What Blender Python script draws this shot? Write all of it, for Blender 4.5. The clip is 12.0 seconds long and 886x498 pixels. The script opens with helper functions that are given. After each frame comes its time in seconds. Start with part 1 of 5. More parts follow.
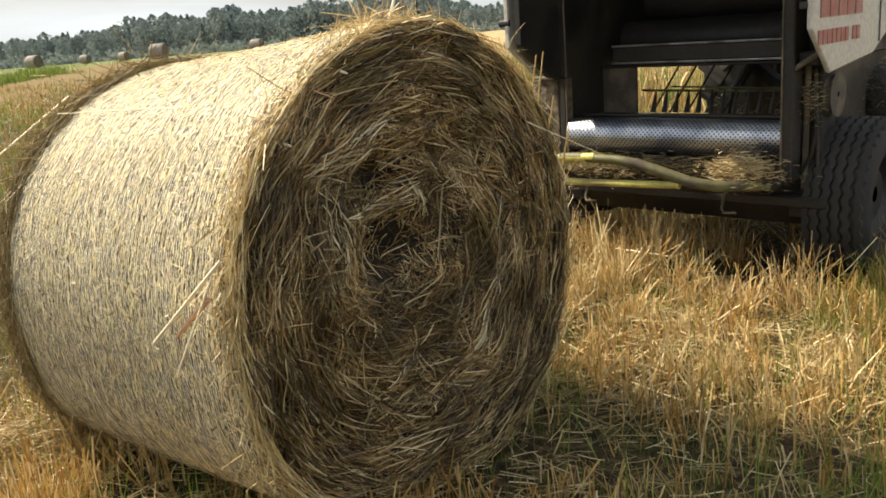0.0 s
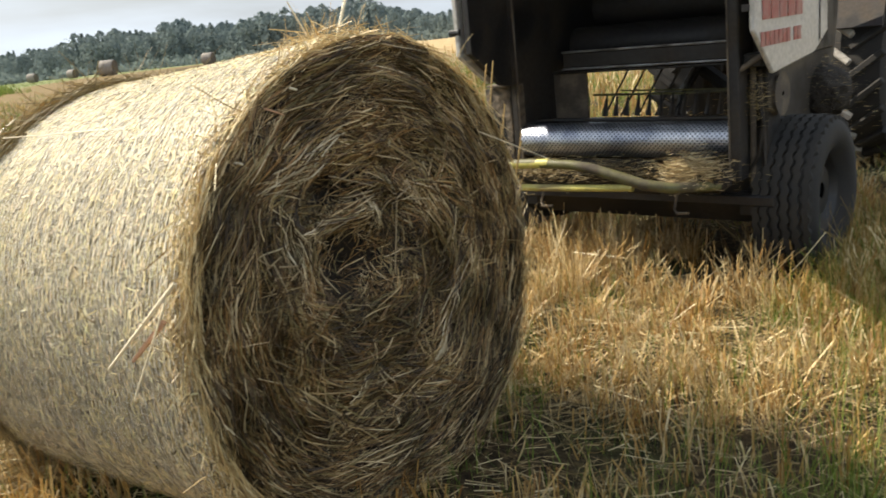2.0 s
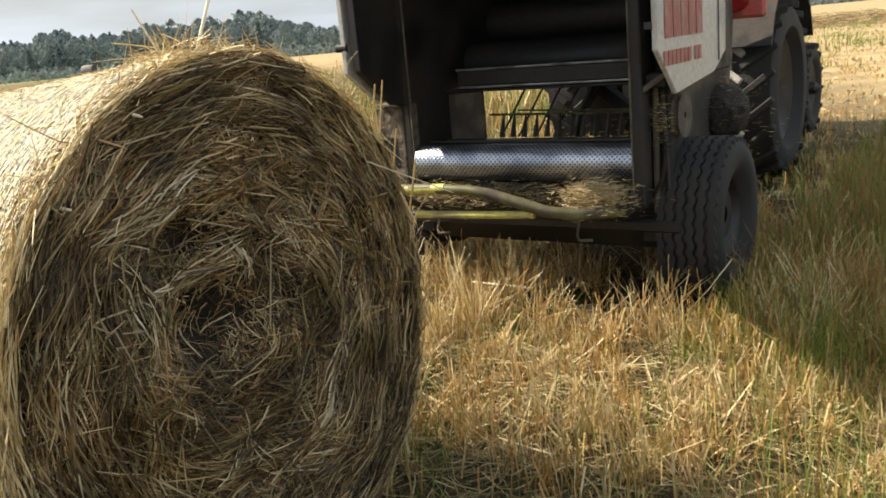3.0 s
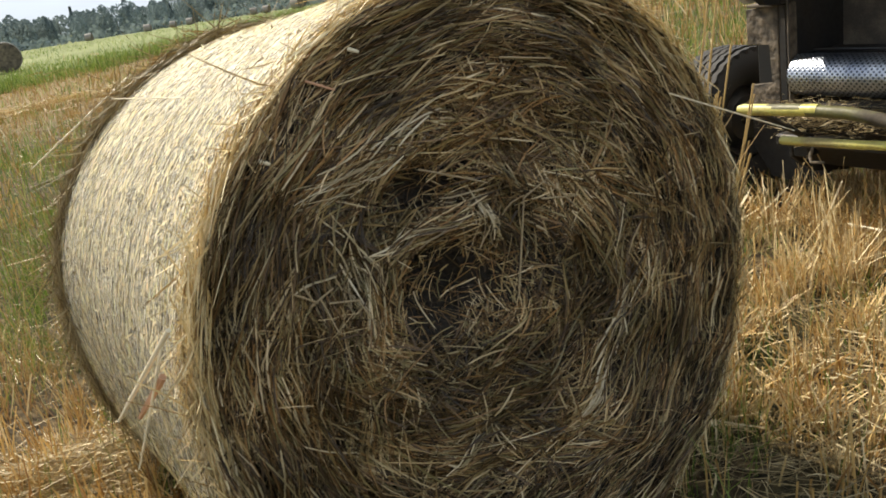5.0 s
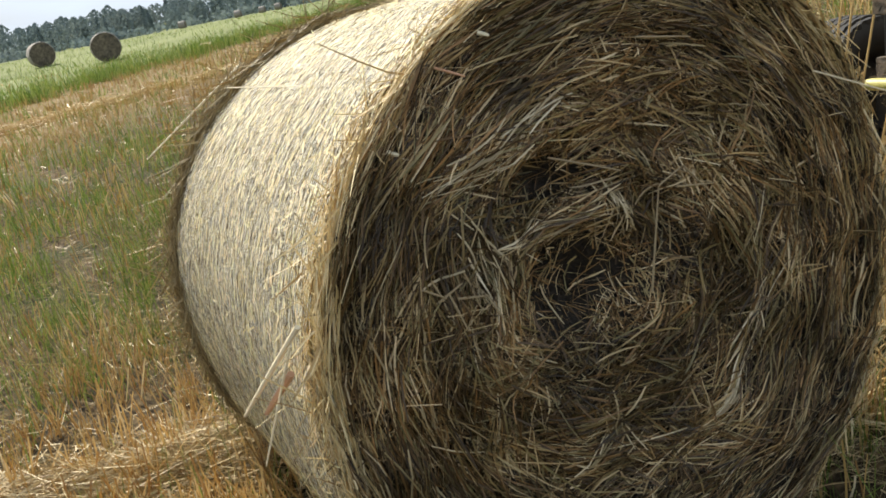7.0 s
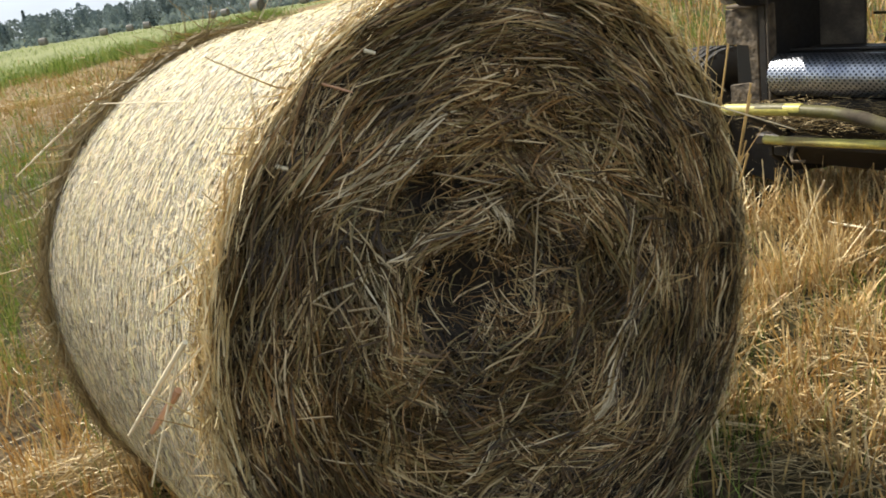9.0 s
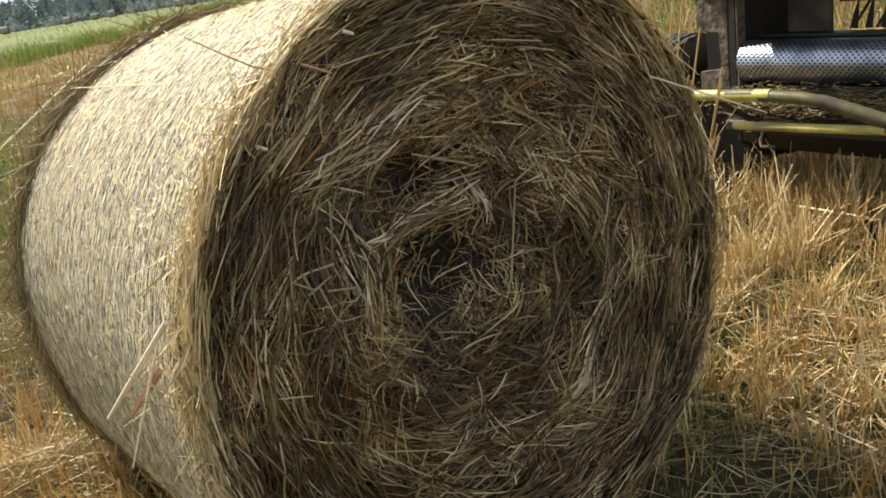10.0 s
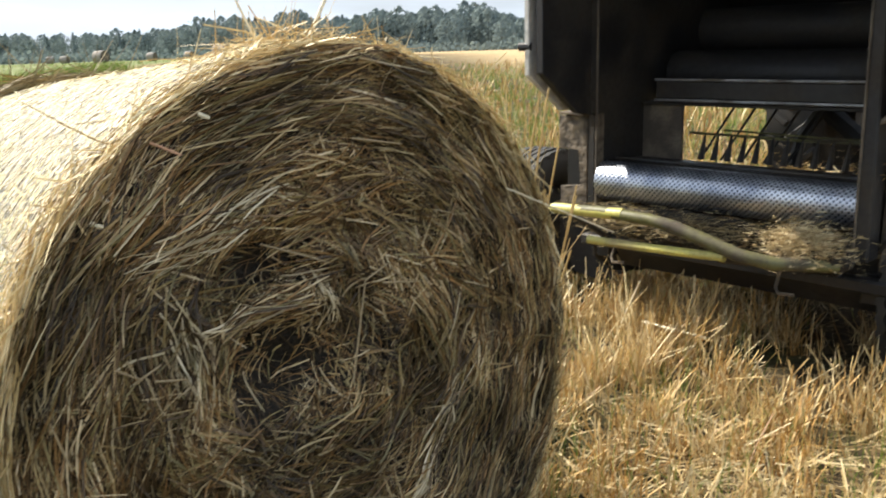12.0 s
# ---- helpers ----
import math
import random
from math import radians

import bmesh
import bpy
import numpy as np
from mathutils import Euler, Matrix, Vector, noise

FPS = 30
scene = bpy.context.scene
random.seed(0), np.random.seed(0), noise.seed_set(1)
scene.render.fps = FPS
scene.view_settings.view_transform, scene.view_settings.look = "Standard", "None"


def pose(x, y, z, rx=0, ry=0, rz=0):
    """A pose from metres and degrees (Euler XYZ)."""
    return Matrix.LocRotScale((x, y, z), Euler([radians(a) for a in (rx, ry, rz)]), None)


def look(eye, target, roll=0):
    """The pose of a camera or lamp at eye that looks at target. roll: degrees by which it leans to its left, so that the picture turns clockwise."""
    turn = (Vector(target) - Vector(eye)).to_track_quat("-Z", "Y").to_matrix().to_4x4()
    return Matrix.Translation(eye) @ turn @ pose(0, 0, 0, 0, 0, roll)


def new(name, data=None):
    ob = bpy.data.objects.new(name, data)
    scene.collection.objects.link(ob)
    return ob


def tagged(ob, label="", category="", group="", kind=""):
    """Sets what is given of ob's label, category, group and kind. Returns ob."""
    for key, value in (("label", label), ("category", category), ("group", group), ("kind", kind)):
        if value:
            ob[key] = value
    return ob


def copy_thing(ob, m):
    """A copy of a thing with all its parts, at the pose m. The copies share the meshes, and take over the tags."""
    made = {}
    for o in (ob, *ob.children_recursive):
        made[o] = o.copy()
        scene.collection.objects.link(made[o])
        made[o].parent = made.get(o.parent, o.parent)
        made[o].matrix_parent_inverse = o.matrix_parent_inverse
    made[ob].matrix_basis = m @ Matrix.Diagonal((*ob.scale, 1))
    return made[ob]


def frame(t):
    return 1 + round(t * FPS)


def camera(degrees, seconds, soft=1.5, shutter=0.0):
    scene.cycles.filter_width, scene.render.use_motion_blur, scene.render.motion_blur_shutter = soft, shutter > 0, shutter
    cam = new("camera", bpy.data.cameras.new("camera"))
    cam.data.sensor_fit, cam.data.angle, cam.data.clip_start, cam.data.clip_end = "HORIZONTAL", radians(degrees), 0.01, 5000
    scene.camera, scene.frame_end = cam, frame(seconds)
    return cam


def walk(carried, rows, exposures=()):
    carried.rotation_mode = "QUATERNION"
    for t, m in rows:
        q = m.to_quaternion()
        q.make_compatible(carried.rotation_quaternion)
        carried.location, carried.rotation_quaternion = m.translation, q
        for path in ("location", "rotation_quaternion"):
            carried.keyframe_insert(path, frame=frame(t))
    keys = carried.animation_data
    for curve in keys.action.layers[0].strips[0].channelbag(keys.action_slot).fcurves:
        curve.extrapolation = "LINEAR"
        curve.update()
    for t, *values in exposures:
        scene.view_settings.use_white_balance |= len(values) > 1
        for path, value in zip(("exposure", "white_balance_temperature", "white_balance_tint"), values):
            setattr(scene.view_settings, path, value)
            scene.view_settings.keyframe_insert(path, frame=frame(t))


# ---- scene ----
cam = camera(53.7, 12.0, soft=1.7, shutter=0.2)
PATH = [
    (0, (2.202, -1.562, 1.285), (0.872, -0.152, 0.791), -4.4),
    (0.5, (2.19, -1.562, 1.288), (0.836, -0.179, 0.787), -5.5),
    (1, (2.193, -1.559, 1.29), (0.844, -0.169, 0.79), -6.1),
    (1.5, (2.191, -1.567, 1.293), (0.837, -0.182, 0.795), -6.1),
    (2, (2.214, -1.557, 1.296), (0.95, -0.085, 0.811), -5.9),
    (2.5, (2.134, -1.406, 1.288), (1.057, 0.212, 0.816), -5.1),
    (2.7, (2.088, -1.368, 1.296), (1.045, 0.273, 0.829), -5.1),
    (4.3, (1.947, -0.807, 1.299), (0.379, 0.311, 0.756), -8.4),
    (4.5, (1.959, -0.786, 1.302), (0.33, 0.24, 0.761), -8.9),
    (5, (1.942, -0.809, 1.291), (0.276, 0.126, 0.699), -8.9),
    (5.5, (1.875, -0.899, 1.288), (0.213, 0.009, 0.645), -9.3),
    (6, (1.828, -0.948, 1.298), (0.128, -0.105, 0.666), -8.8),
    (6.5, (1.826, -0.886, 1.293), (0.086, -0.117, 0.673), -9.1),
    (7, (1.846, -0.839, 1.304), (0.094, -0.084, 0.701), -10.9),
    (7.2, (1.834, -0.847, 1.302), (0.089, -0.068, 0.711), -11.5),
    (8.8, (1.863, -0.882, 1.3), (0.211, 0.083, 0.716), -9.2),
    (9, (1.868, -0.872, 1.3), (0.246, 0.134, 0.701), -9.0),
    (9.5, (1.858, -0.875, 1.294), (0.295, 0.202, 0.664), -8.3),
    (10, (1.873, -0.894, 1.29), (0.293, 0.158, 0.66), -8.8),
    (10.5, (1.879, -0.886, 1.285), (0.289, 0.151, 0.655), -9.3),
    (11, (1.882, -0.893, 1.29), (0.305, 0.173, 0.676), -8.0),
    (11.5, (1.864, -0.882, 1.28), (0.341, 0.272, 0.688), -5.0),
    (12, (1.873, -0.854, 1.298), (0.457, 0.482, 0.838), -1.6),
]
walk(cam, [(t, look(eye, target, roll)) for t, eye, target, roll in PATH],
     exposures=[(0, 0.82, 7250, 10), (1.5, 0.78, 6900, 10), (2, 0.78, 6600, 10), (2.5, 0.73, 6800, 10), (4.5, 0.94, 6400, 10), (5, 0.72, 6550, 10), (5.5, 0.73, 6550, 10), (6.5, 0.63, 6500, 10), (7.2, 0.71, 6300, 10), (9, 0.73, 6550, 10), (9.5, 0.70, 6600, 10), (10.2, 0.71, 6550, 10), (11, 0.80, 6500, 10), (11.5, 0.87, 6700, 10), (12, 1.04, 6300, 10)])

# ---- world, sun, exposure ----
SUN_TO = Vector((-1.0, -0.19, 0.98)).normalized()
world = bpy.data.worlds.new("sky")
world.use_nodes = True
scene.world = world
wt = world.node_tree
wt.nodes.clear()
w_out = wt.nodes.new("ShaderNodeOutputWorld")
w_bg = wt.nodes.new("ShaderNodeBackground")
w_sky = wt.nodes.new("ShaderNodeTexSky")
w_sky.sky_type = "NISHITA"
w_sky.sun_disc = False
w_sky.sun_elevation = math.asin(SUN_TO.z)
w_sky.sun_rotation = math.atan2(SUN_TO.x, SUN_TO.y)
w_sky.air_density = 1.0
w_sky.dust_density = 3.0
w_co = wt.nodes.new("ShaderNodeTexCoord")
w_map = wt.nodes.new("ShaderNodeMapping")
w_map.inputs["Scale"].default_value = (1.0, 1.0, 5.0)
w_noise = wt.nodes.new("ShaderNodeTexNoise")
w_noise.inputs["Scale"].default_value = 2.2
w_noise.inputs["Detail"].default_value = 6.0
w_ramp = wt.nodes.new("ShaderNodeValToRGB")
w_ramp.color_ramp.elements[0].position = 0.36
w_ramp.color_ramp.elements[0].color = (0.45, 0.45, 0.45, 1)
w_ramp.color_ramp.elements[1].position = 0.66
w_ramp.color_ramp.elements[1].color = (0.97, 0.97, 0.97, 1)
w_mix = wt.nodes.new("ShaderNodeMix")
w_mix.data_type = "RGBA"
w_mix.inputs["B"].default_value = (11.6, 13.1, 14.8, 1)
w_bg.inputs["Strength"].default_value = 0.048
for a, b in ((w_co.outputs["Generated"], w_map.inputs["Vector"]), (w_map.outputs["Vector"], w_noise.inputs["Vector"]),
             (w_noise.outputs["Fac"], w_ramp.inputs["Fac"]), (w_ramp.outputs["Color"], w_mix.inputs["Factor"]),
             (w_sky.outputs["Color"], w_mix.inputs["A"]), (w_mix.outputs["Result"], w_bg.inputs["Color"]),
             (w_bg.outputs["Background"], w_out.inputs["Surface"])):
    wt.links.new(a, b)

sun_data = bpy.data.lights.new("sun", "SUN")
sun_data.energy = 5.0
sun_data.angle = radians(0.6)
sun_data.color = (1.0, 0.91, 0.76)
sun = new("sun", sun_data)
sun.matrix_world = look(tuple(SUN_TO * 50), (0, 0, 0))


# ---- materials ----
def material(name, roughness=0.7, metal=0.0):
    m = bpy.data.materials.new(name)
    m.use_nodes = True
    b = m.node_tree.nodes["Principled BSDF"]
    b.inputs["Roughness"].default_value = roughness
    b.inputs["Metallic"].default_value = metal
    return m, m.node_tree, b


def ramp_node(nt, stops):
    r = nt.nodes.new("ShaderNodeValToRGB")
    el = r.color_ramp.elements
    while len(el) < len(stops):
        el.new(0.5)
    for e, (p, c) in zip(el, stops):
        e.position, e.color = p, (*c, 1)
    return r


def noise_node(nt, scale, detail=4.0, stretch=None, generated=False):
    n = nt.nodes.new("ShaderNodeTexNoise")
    n.inputs["Scale"].default_value = scale
    n.inputs["Detail"].default_value = detail
    co = nt.nodes.new("ShaderNodeTexCoord")
    src = co.outputs["Object"]
    if stretch:
        mp = nt.nodes.new("ShaderNodeMapping")
        mp.inputs["Scale"].default_value = stretch
        nt.links.new(src, mp.inputs["Vector"])
        src = mp.outputs["Vector"]
    nt.links.new(src, n.inputs["Vector"])
    return n


def mix_colour(nt, fac, a, b, blend="MIX"):
    m = nt.nodes.new("ShaderNodeMix")
    m.data_type = "RGBA"
    m.blend_type = blend
    for sock, v in (("Factor", fac), ("A", a), ("B", b)):
        if hasattr(v, "links"):
            nt.links.new(v, m.inputs[sock])
        else:
            m.inputs[sock].default_value = v if sock == "Factor" else (*v, 1)
    return m.outputs["Result"]


def bump_from(nt, b, height, strength=0.4, distance=0.01):
    n = nt.nodes.new("ShaderNodeBump")
    n.inputs["Strength"].default_value = strength
    n.inputs["Distance"].default_value = distance
    nt.links.new(height, n.inputs["Height"])
    nt.links.new(n.outputs["Normal"], b.inputs["Normal"])


def straw_material(name, stops, roughness=0.55, patch=None, patch_scale=1.5, specular=0.4, translucent=0.0, patch_stretch=None):
    """Straw or grass: each blade takes its own tone; broad patches shift the whole."""
    m, nt, b = material(name, roughness)
    g = nt.nodes.new("ShaderNodeNewGeometry")
    r = ramp_node(nt, stops)
    nt.links.new(g.outputs["Random Per Island"], r.inputs["Fac"])
    col = r.outputs["Color"]
    if patch:
        n = noise_node(nt, patch_scale, 3.0, patch_stretch)
        k = ramp_node(nt, [(0.42, (0, 0, 0)), (0.62, (1, 1, 1))])
        nt.links.new(n.outputs["Fac"], k.inputs["Fac"])
        col = mix_colour(nt, k.outputs["Color"], col, patch, "MULTIPLY")
    nt.links.new(col, b.inputs["Base Color"])
    b.inputs["Specular IOR Level"].default_value = specular
    if translucent:
        t = nt.nodes.new("ShaderNodeBsdfTranslucent")
        nt.links.new(col, t.inputs["Color"])
        mx = nt.nodes.new("ShaderNodeMixShader")
        mx.inputs[0].default_value = translucent
        out = nt.nodes["Material Output"]
        nt.links.new(b.outputs[0], mx.inputs[1])
        nt.links.new(t.outputs[0], mx.inputs[2])
        nt.links.new(mx.outputs[0], out.inputs["Surface"])
    return m


def worn_material(name, colour, dirt, roughness=0.5, metal=0.0, scale=6.0, amount=(0.45, 0.62), bump=0.15, stretch=None):
    """Painted or bare metal, rubber: base colour, dirt in patches, fine grain."""
    m, nt, b = material(name, roughness, metal)
    n = noise_node(nt, scale, 8.0, stretch)
    k = ramp_node(nt, [(amount[0], (0, 0, 0)), (amount[1], (1, 1, 1))])
    nt.links.new(n.outputs["Fac"], k.inputs["Fac"])
    col = mix_colour(nt, k.outputs["Color"], colour, dirt)
    f = noise_node(nt, scale * 14, 3.0)
    fr = ramp_node(nt, [(0.3, (0.78, 0.78, 0.78)), (0.7, (1.1, 1.1, 1.1))])
    nt.links.new(f.outputs["Fac"], fr.inputs["Fac"])
    col = mix_colour(nt, 1.0, col, fr.outputs["Color"], "MULTIPLY")
    nt.links.new(col, b.inputs["Base Color"])
    rr = ramp_node(nt, [(0.0, (roughness,) * 3), (1.0, (min(1, roughness + 0.35),) * 3)])
    nt.links.new(k.outputs["Color"], rr.inputs["Fac"])
    nt.links.new(rr.outputs["Color"], b.inputs["Roughness"])
    bump_from(nt, b, f.outputs["Fac"], bump, 0.004)
    return m


# end straw in darkened tones; its patches paint shaded gaps among the stalks
SHADED_STRAW_FACE = straw_material("straw_of_shaded_bale_end", [(0.0, (0.045, 0.028, 0.014)), (0.30, (0.135, 0.080, 0.034)), (0.52, (0.36, 0.20, 0.072)), (0.66, (0.27, 0.225, 0.10)), (0.86, (0.52, 0.36, 0.165)), (1.0, (0.86, 0.70, 0.44))],
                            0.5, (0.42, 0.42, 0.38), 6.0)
STRAW_LIGHT = straw_material("lighter_straw_of_bale_end", [(0.0, (0.20, 0.14, 0.075)), (0.5, (0.42, 0.33, 0.19)), (1.0, (0.76, 0.66, 0.46))], 0.5)
# side straw lightened and warmed: sunlight and ground bounce are in the colour
LIT_STRAW_SIDE = straw_material("straw_of_lit_bale_side", [(0.0, (0.05, 0.036, 0.02)), (0.26, (0.27, 0.20, 0.10)), (0.38, (0.80, 0.66, 0.36)), (0.6, (0.93, 0.81, 0.48)), (0.75, (0.80, 0.79, 0.45)), (0.88, (0.94, 0.70, 0.44)), (1.0, (0.97, 0.92, 0.70))],
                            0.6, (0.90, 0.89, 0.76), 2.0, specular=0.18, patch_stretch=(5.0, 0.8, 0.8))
STRAW_GOLD = straw_material("golden_loose_straw", [(0.0, (0.34, 0.22, 0.08)), (0.5, (0.56, 0.40, 0.17)), (0.85, (0.66, 0.52, 0.27)), (1.0, (0.78, 0.68, 0.45))], 0.5, translucent=0.12)
BLEACHED = straw_material("bleached_straw", [(0.0, (0.34, 0.22, 0.09)), (0.5, (0.60, 0.455, 0.215)), (1.0, (0.80, 0.68, 0.42))], 0.5, translucent=0.1)
STRAW_PALE = straw_material("pale_stalk", [(0.0, (0.72, 0.62, 0.42)), (1.0, (0.86, 0.78, 0.58))], 0.45)
STRAW_RED = straw_material("reddish_leaf", [(0.0, (0.55, 0.30, 0.17)), (1.0, (0.62, 0.38, 0.24))], 0.55)
STUBBLE = straw_material("stubble_stalks", [(0.0, (0.28, 0.15, 0.05)), (0.4, (0.54, 0.35, 0.12)), (0.75, (0.68, 0.50, 0.22)), (1.0, (0.82, 0.70, 0.45))], 0.5, (0.80, 0.70, 0.55), 2.2, translucent=0.12)
LITTER = straw_material("fallen_straw", [(0.0, (0.28, 0.19, 0.09)), (0.5, (0.50, 0.39, 0.20)), (1.0, (0.72, 0.60, 0.37))], 0.55, (0.75, 0.7, 0.6), 1.3)
GRASS = straw_material("green_grass", [(0.0, (0.07, 0.12, 0.016)), (0.45, (0.16, 0.245, 0.036)), (0.8, (0.27, 0.34, 0.07)), (1.0, (0.46, 0.42, 0.16))], 0.5, (0.7, 0.75, 0.6), 1.6, translucent=0.25)
RUSTY_GRASS = straw_material("reddish_dry_grass", [(0.0, (0.24, 0.125, 0.045)), (0.5, (0.40, 0.24, 0.085)), (1.0, (0.54, 0.38, 0.17))], 0.6, (0.75, 0.9, 0.55), 0.5, translucent=0.2)
HAY_DARK = straw_material("matted_hay", [(0.0, (0.14, 0.10, 0.045)), (0.6, (0.30, 0.23, 0.11)), (1.0, (0.44, 0.35, 0.18))], 0.6)
# foliage paled and blued in its colour to stand in for distance haze
HAZY_LEAVES = straw_material("hazy_forest_foliage", [(0.0, (0.175, 0.215, 0.21)), (0.5, (0.185, 0.225, 0.215)), (1.0, (0.20, 0.24, 0.22))], 0.9, (0.85, 0.9, 0.95), 0.02, specular=0.05, translucent=0.35)
BARK = worn_material("bark", (0.11, 0.085, 0.06), (0.05, 0.04, 0.03), 0.9)

WHITE_PAINT = worn_material("white_shield_paint", (0.54, 0.52, 0.48), (0.34, 0.29, 0.23), 0.4, scale=3.0, amount=(0.5, 0.85), bump=0.05)
RED_PAINT = worn_material("red_paint", (0.62, 0.11, 0.09), (0.45, 0.16, 0.12), 0.4, scale=5.0)
FADED_RED = worn_material("faded_red_print", (0.42, 0.13, 0.10), (0.48, 0.28, 0.23), 0.6, scale=14.0)
DARK_STEEL = worn_material("dark_oiled_steel", (0.035, 0.034, 0.034), (0.075, 0.06, 0.045), 0.45, 0.3, scale=4.0)
BLACK_INNER = worn_material("blackened_chamber_steel", (0.030, 0.028, 0.028), (0.055, 0.046, 0.036), 0.5, 0.4, scale=3.0)
HIGHLIGHT_STEEL = worn_material("highlight_steel", (0.50, 0.50, 0.50), (0.2, 0.18, 0.16), 0.35, 0.8, scale=5.0)
RUST = worn_material("rusty_dusty_steel", (0.085, 0.068, 0.052), (0.17, 0.138, 0.10), 0.8, 0.1, scale=9.0)
YELLOW = worn_material("worn_yellow_paint", (0.55, 0.50, 0.13), (0.24, 0.19, 0.09), 0.42, scale=7.0, amount=(0.42, 0.7))
SHADED_OLIVE = worn_material("shaded_worn_olive_paint", (0.125, 0.118, 0.042), (0.07, 0.056, 0.038), 0.5, scale=7.0)
RUBBER = worn_material("dusty_tyre_rubber", (0.020, 0.019, 0.018), (0.046, 0.040, 0.033), 0.75, scale=8.0, amount=(0.4, 0.8))
SUNLIT_TREAD_DUST = worn_material("sunlit_dust_on_tyre_lugs", (0.55, 0.52, 0.47), (0.30, 0.27, 0.23), 0.85, scale=10.0)
GLASS_RED = worn_material("red_lamp_lens", (0.35, 0.02, 0.02), (0.2, 0.03, 0.03), 0.2)


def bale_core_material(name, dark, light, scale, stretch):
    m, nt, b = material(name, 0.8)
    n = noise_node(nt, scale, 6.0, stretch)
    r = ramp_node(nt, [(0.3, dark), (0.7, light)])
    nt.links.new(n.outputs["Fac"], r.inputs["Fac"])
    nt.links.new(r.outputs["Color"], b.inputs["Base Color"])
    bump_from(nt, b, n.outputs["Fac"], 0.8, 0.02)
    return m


# near-black: the shade of gaps and hollow is put into the hay colour
SHADED_CORE_END = bale_core_material("shaded_bale_end_hay", (0.008, 0.006, 0.004), (0.036, 0.025, 0.014), 90.0, (1, 1, 1))
# the dark grain paints in shaded gaps between the pressed straws
CORE_SIDE = bale_core_material("bale_side_hay", (0.05, 0.04, 0.024), (0.56, 0.48, 0.30), 150.0, (1.3, 0.6, 0.6))


CRUST = bale_core_material("dust_crusted_steel", (0.035, 0.027, 0.019), (0.20, 0.155, 0.105), 28.0, (1, 1, 1))
NEAR_BLACK = worn_material("near_black_steel", (0.012, 0.011, 0.010), (0.035, 0.028, 0.020), 0.55, 0.2, scale=7.0)
FAR_END = bale_core_material("far_bale_end_hay", (0.05, 0.04, 0.03), (0.17, 0.135, 0.09), 9.0, (1, 1, 1))
PALE_SIDE = bale_core_material("far_bale_side_hay", (0.16, 0.14, 0.12), (0.34, 0.30, 0.26), 20.0, (1, 1, 1))


def net_material():
    m, nt, b = material("net_wrap", 0.5)
    b.inputs["Base Color"].default_value = (0.80, 0.77, 0.68, 1)
    return m


NET = net_material()


def roller_material():
    """Bright embossed sheet: rows of small round dents, worn shiny."""
    m, nt, b = material("embossed_bright_steel", 0.32, 0.9)
    co = nt.nodes.new("ShaderNodeUVMap")
    mp = nt.nodes.new("ShaderNodeMapping")
    mp.inputs["Scale"].default_value = (60.0, 60.0, 1.0)
    mp.inputs["Rotation"].default_value = (0, 0, radians(45))
    v = nt.nodes.new("ShaderNodeTexVoronoi")
    v.inputs["Scale"].default_value = 1.0
    v.inputs["Randomness"].default_value = 0.0
    nt.links.new(co.outputs["UV"], mp.inputs["Vector"])
    nt.links.new(mp.outputs["Vector"], v.inputs["Vector"])
    # the shade inside the dents is put into the colour as well
    r = ramp_node(nt, [(0.18, (0.10, 0.11, 0.13)), (0.40, (0.68, 0.70, 0.75))])
    nt.links.new(v.outputs["Distance"], r.inputs["Fac"])
    s = noise_node(nt, 5.0, 3.0)
    sr = ramp_node(nt, [(0.35, (0.42, 0.45, 0.52)), (0.6, (1, 1, 1))])
    nt.links.new(s.outputs["Fac"], sr.inputs["Fac"])
    nt.links.new(mix_colour(nt, 1.0, r.outputs["Color"], sr.outputs["Color"], "MULTIPLY"), b.inputs["Base Color"])
    bump_from(nt, b, r.outputs["Color"], 0.45, 0.004)
    return m


ROLLER = roller_material()


